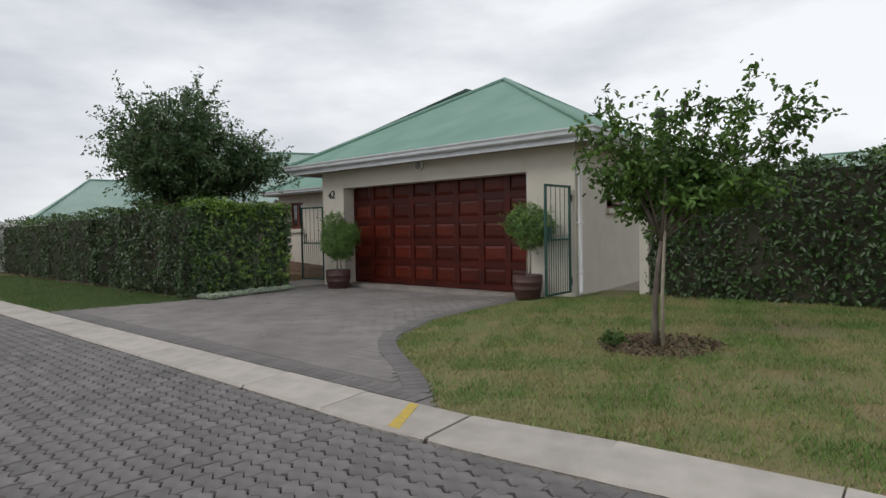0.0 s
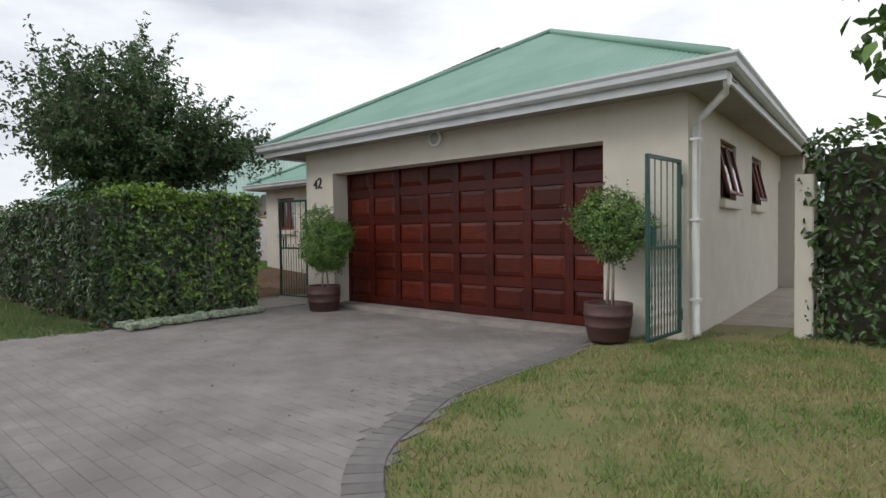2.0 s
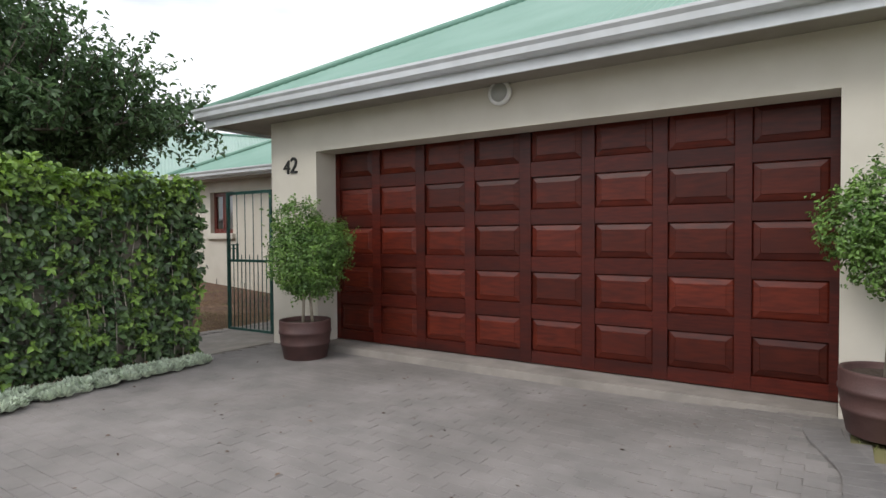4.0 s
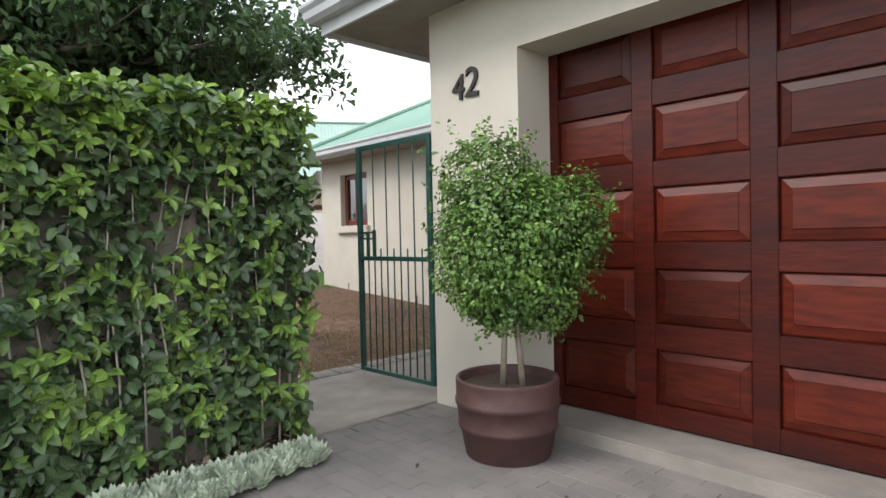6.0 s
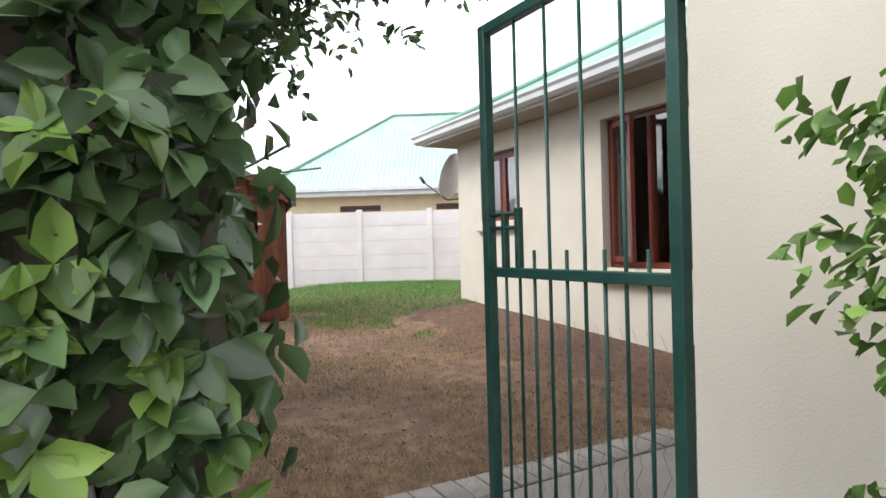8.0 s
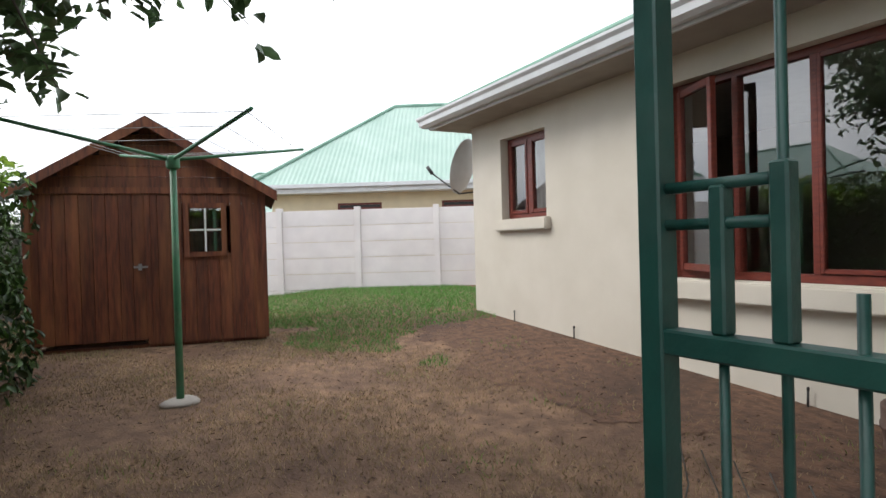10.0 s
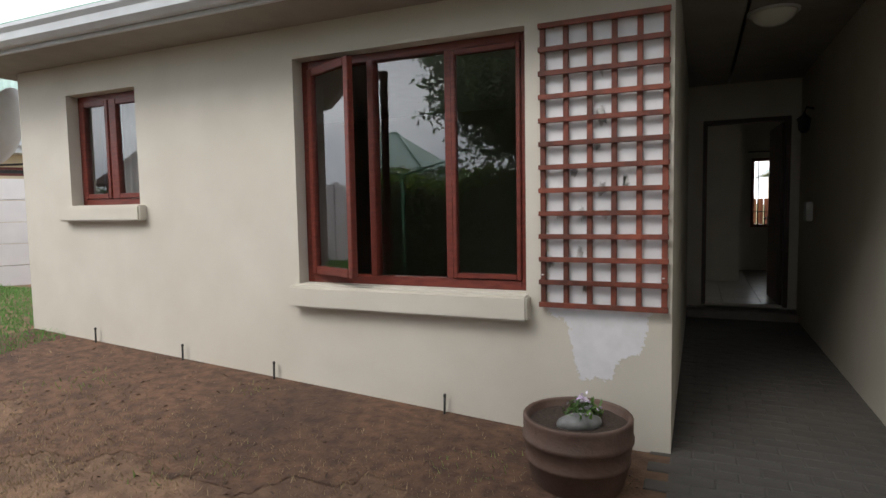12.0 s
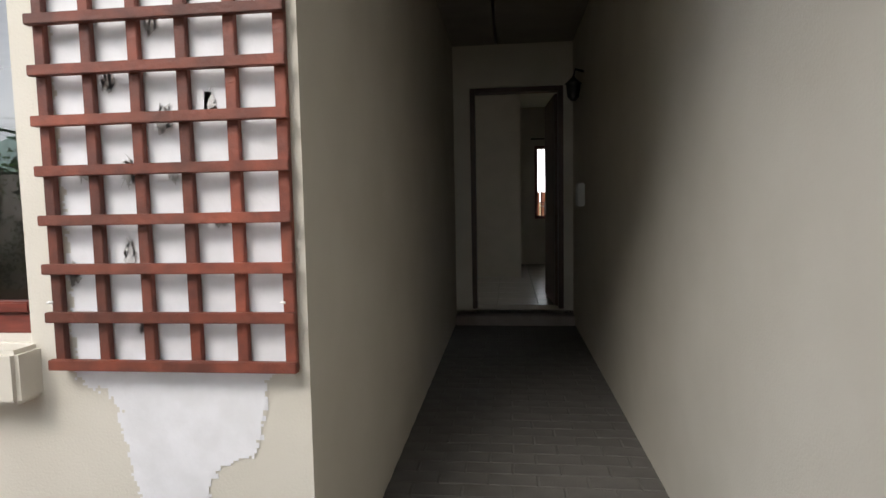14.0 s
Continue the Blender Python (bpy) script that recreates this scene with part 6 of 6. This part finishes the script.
tagged(new("soil_litter", leaf_cloud("soil_litter", lt, np.tile([0, 0, 1.0], (len(lt), 1)), 0.028, M_MULCH, 0.35, 0.0, 0.5)), "dry bits of straw and clods on the soil", "litter", kind="stuff")
db = scatter(90, 0.5, 5.5, -5.0, -0.3, lambda x, y: x > 0)
db[:, 2] += 0.022
tagged(new("fallen_leaves", leaf_cloud("fallen_leaves", db, np.tile([0, 0, 1.0], (len(db), 1)), 0.03, M_MULCH, 0.5, 0.0, 0.4)), "a few dry leaves on the driveway", "leaves", kind="stuff")

# ---- paving pieces ----
kerb = structure("kerb", sheet("kerb", -30, 30, KERB_OUT, KERB_IN, 61, 2, -0.03, M_JOINT), "bed under the concrete kerb stones")
kv = []
for y, z in ((KERB_OUT + 0.004, -0.12), (KERB_OUT + 0.004, -0.028), (KERB_OUT + 0.022, -0.008), (KERB_IN - 0.03, 0.014), (KERB_IN - 0.004, 0.006), (KERB_IN - 0.004, -0.12)):
    kv += [(-0.506, y, z), (0.506, y, z)]
kf = [(2 * i, 2 * i + 1, 2 * i + 3, 2 * i + 2) for i in range(5)] + [(0, 2, 4, 6, 8, 10), (1, 11, 9, 7, 5, 3)]
kerb_me = mesh_of("kerb_stone", kv, kf, M_KERB)
for i in range(-16, 12):
    x = 4.00 + i * 1.02
    z0, z1 = float(land(x - 0.49, KERB_IN)), float(land(x + 0.49, KERB_IN))
    ob = new("kerb_stone", kerb_me)
    ob.parent = kerb
    ob.matrix_basis = pose(x, random.uniform(-0.004, 0.004), (z0 + z1) / 2 + random.uniform(-0.003, 0.003), 0, -math.degrees(math.atan2(z1 - z0, 0.98)), random.uniform(-0.2, 0.2))
ymv = [(8.24, KERB_OUT + 0.03), (8.34, KERB_OUT + 0.03), (8.14, KERB_IN - 0.05), (8.06, KERB_IN - 0.05)]
structure("trim_road_mark", mesh_of("trim_road_mark", [(x, y, 0.001 + (y - KERB_OUT - 0.022) * 0.0513) for x, y in ymv], [(0, 1, 2, 3)], M_YELLOW), "worn yellow paint mark on the kerb")

road = bpy.data.objects["road"]
PW, PD = 0.225, 0.1125
g = 0.0045
wave = [(k / 8 - 0.5, 0.17 * math.sin(math.pi * k / 2)) for k in range(9)]
zz = [(u, -0.5 + v) for u, v in wave] + [(u, 0.5 + v) for u, v in wave[::-1]]
zp = [(u * (PW - 2 * g), v * (PD - 2 * g)) for u, v in zz]
pav = outline_block("paver", zp, -0.05, 0.0, M_PAVER, 0.007, 0.006)
pav_me = mesh_of("paver", *pav, M_PAVER)
pav_far = []
count = 0
for r in range(26):
    for c in range(78):
        x = -6.0 + c * PW + (PW / 2 if r % 2 else 0)
        y = KERB_OUT - 0.07 - r * PD
        z = float(land(x, y)) - 0.028 + random.uniform(-0.0025, 0.0025)
        if 6.3 < x < 10.2 and r < 17 and count < 300:
            ob = new("paver", pav_me)
            ob.parent = road
            ob.matrix_basis = pose(x, y, z, random.uniform(-0.7, 0.7), random.uniform(-0.7, 0.7), random.uniform(-0.8, 0.8))
            count += 1
        else:
            pav_far.append(placed(pav, x, y, z, random.uniform(-0.012, 0.012)))
pr = new("paving", merged("paving", pav_far, M_PAVERJ))
pr.parent = road
tagged(pr, "interlocking grey road pavers", kind="stuff")

drive = structure("driveway", sheet("driveway", -0.6, 9.0, KERB_IN, -0.02, 97, 56, -0.004, M_DRIVEBED, lambda x, y: drive_left(y) - (0.42 if y > -1.05 else 0.25) < x < drive_right(y) + 0.02), "worn grey block-paved driveway")
dpv = outline_block("paver", rect(0.2 - 0.002, 0.1 - 0.002), -0.04, 0.0, M_DRIVE, 0.004, 0.0015)
db_ = []
for r in range(53):
    y = -0.06 - r * 0.1
    for c in range(48):
        x = -0.5 + c * 0.2 + (0.1 if r % 2 else 0)
        if drive_left(y) - (0.26 if y > -1.0 else 0.1) < x < drive_right(y) - 0.27 and y > KERB_IN + 0.27:
            db_.append(placed(dpv, x, y, float(land(x, y)) + 0.004 + random.uniform(-0.001, 0.001), random.uniform(-0.006, 0.006)))
dpo = new("paving", merged("paving", db_, M_DRIVE))
dpo.parent = drive
tagged(dpo, "worn grey driveway pavers", kind="stuff")
bm_ = mesh_of("border_paver", *outline_block("border_paver", rect(0.104, 0.205), -0.04, 0.0, M_BORDER, 0.006, 0.004), M_BORDER)
for i in range(74):
    x = -0.05 + i * 0.11
    y = KERB_IN + 0.125
    if drive_left(y) - 0.2 < x < drive_right(y) - 0.05:
        ob = new("border_paver", bm_)
        ob.parent = drive
        ob.matrix_basis = pose(x, y, float(land(x, y)) + 0.008, 0, 0, random.uniform(-0.8, 0.8))
yy = -5.28
for i in range(58):
    x = drive_right(yy) - 0.14
    dx = (drive_right(yy + 0.05) - drive_right(yy - 0.05)) / 0.1
    ob = new("border_paver", bm_)
    ob.parent = drive
    ob.matrix_basis = pose(float(x), yy, float(land(x, yy)) + 0.009, 0, 0, 90 - math.degrees(math.atan(float(dx))) + random.uniform(-1, 1))
    yy += 0.112 / math.sqrt(1 + float(dx) ** 2)
    if yy > -0.3:
        break
eb = mesh_of("edge_paver", *outline_block("edge_paver", rect(0.105, 0.205), -0.05, 0.0, M_SLAB, 0.006, 0.005), M_SLAB)
slab_ob = bpy.data.objects["path_slab"]
for i in range(22):
    ob = new("edge_paver", eb)
    ob.parent = slab_ob
    y = -0.95 + i * 0.112
    ob.matrix_basis = pose(-1.27, y, 0.016 + random.uniform(-0.003, 0.003), 0, 0, 90 + random.uniform(-2, 2))
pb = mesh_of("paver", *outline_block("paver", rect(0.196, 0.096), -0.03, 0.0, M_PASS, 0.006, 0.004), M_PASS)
pj = outline_block("paver", rect(0.196, 0.096), -0.03, 0.0, M_SLAB, 0.006, 0.004)
rest = []
k = 0
for r in range(46):
    y = 2.45 + r * 0.1
    for c in range(6):
        x = -0.98 + c * 0.2 - (0.1 if r % 2 else 0)
        if x > 0.05 or y > 6.8:
            continue
        if y < 6.0 and k < 200:
            ob = new("paver", pb)
            ob.parent = pas
            ob.matrix_basis = pose(x, y, random.uniform(0.0, 0.003) + 0.004, random.uniform(-0.5, 0.5), random.uniform(-0.5, 0.5), random.uniform(-0.6, 0.6))
            k += 1
        else:
            rest.append(placed(pj, x, y, 0.005, 0.0))
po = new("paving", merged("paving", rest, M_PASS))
po.parent = pas
tagged(po, "grey passage pavers", kind="stuff")
sb = mesh_of("paver", *outline_block("paver", rect(0.286, 0.19), -0.03, 0.0, M_PATHSIDE, 0.008, 0.005), M_PATHSIDE)
for r in range(64):
    for c in range(2):
        ob = new("paver", sb)
        ob.parent = sp
        ob.matrix_basis = pose(6.605 + c * 0.292 - 0.09 * (0.22 + r * 0.196), 0.22 + r * 0.196, 0.092 + random.uniform(-0.002, 0.002), 0, 0, random.uniform(-0.8, 0.8))
fr_ = bpy.data.objects["floor_room"]
tb = mesh_of("tile", *outline_block("tile", rect(0.396, 0.396), -0.02, 0.0, M_TILE, 0.004, 0.002), M_TILE)
for r in range(9):
    for c in range(9):
        ob = new("tile", tb)
        ob.parent = fr_
        ob.matrix_basis = pose(-1.7 + c * 0.4, 7.45 + r * 0.4, 0.115)

# the broad leaves of the hedge by the gateway
lv = bpy.data.meshes.new("leaf")
lv.from_pydata([(0, 0, 0), (0.016, 0.026, 0.006), (0.019, 0.05, 0.007), (0.011, 0.072, 0.003), (0, 0.088, -0.012), (-0.011, 0.072, 0.003), (-0.019, 0.05, 0.007), (-0.016, 0.026, 0.006), (0, 0.045, 0.0)], [], [(0, 1, 2, 8), (8, 2, 3, 4), (0, 8, 6, 7), (8, 4, 5, 6)])
lv.materials.append(M_HEDGELEAF)
for i in range(60):
    y, z = random.uniform(-2.4, -0.98), random.uniform(0.3, 1.8)
    x = 0.075 + 0.045 * (math.sin((y + 3.2) * 2.3 + z * 1.7) + 0.6 * math.sin((y + 3.2) * 5.1 - z * 3.3)) + random.uniform(-0.02, 0.02)
    n = Vector((1, random.uniform(-0.4, 0.4), random.uniform(0, 0.7))).normalized()
    u = n.cross(Vector((0, 0, 1))).normalized()
    v = n.cross(u)
    a0 = random.uniform(0, 6.28)
    for k in range(5):
        a = a0 + 2 * math.pi * k / 5 + random.uniform(-0.3, 0.3)
        r = u * math.cos(a) + v * math.sin(a)
        d = (r + n * 0.35 + Vector((0, 0, -0.4))).normalized()
        up = (n - r * 0.35 + Vector((0, 0, 0.3)))
        side_ = d.cross(up).normalized()
        up = side_.cross(d)
        ob = new("leaf", lv)
        ob.parent = hd
        ob.matrix_parent_inverse = Matrix.Translation(-Vector(hd.location))
        ob.matrix_basis = Matrix.Translation((x, y, z)) @ Matrix((side_, d, up)).transposed().to_4x4() @ Matrix.Scale(random.uniform(0.6, 1.0), 4)
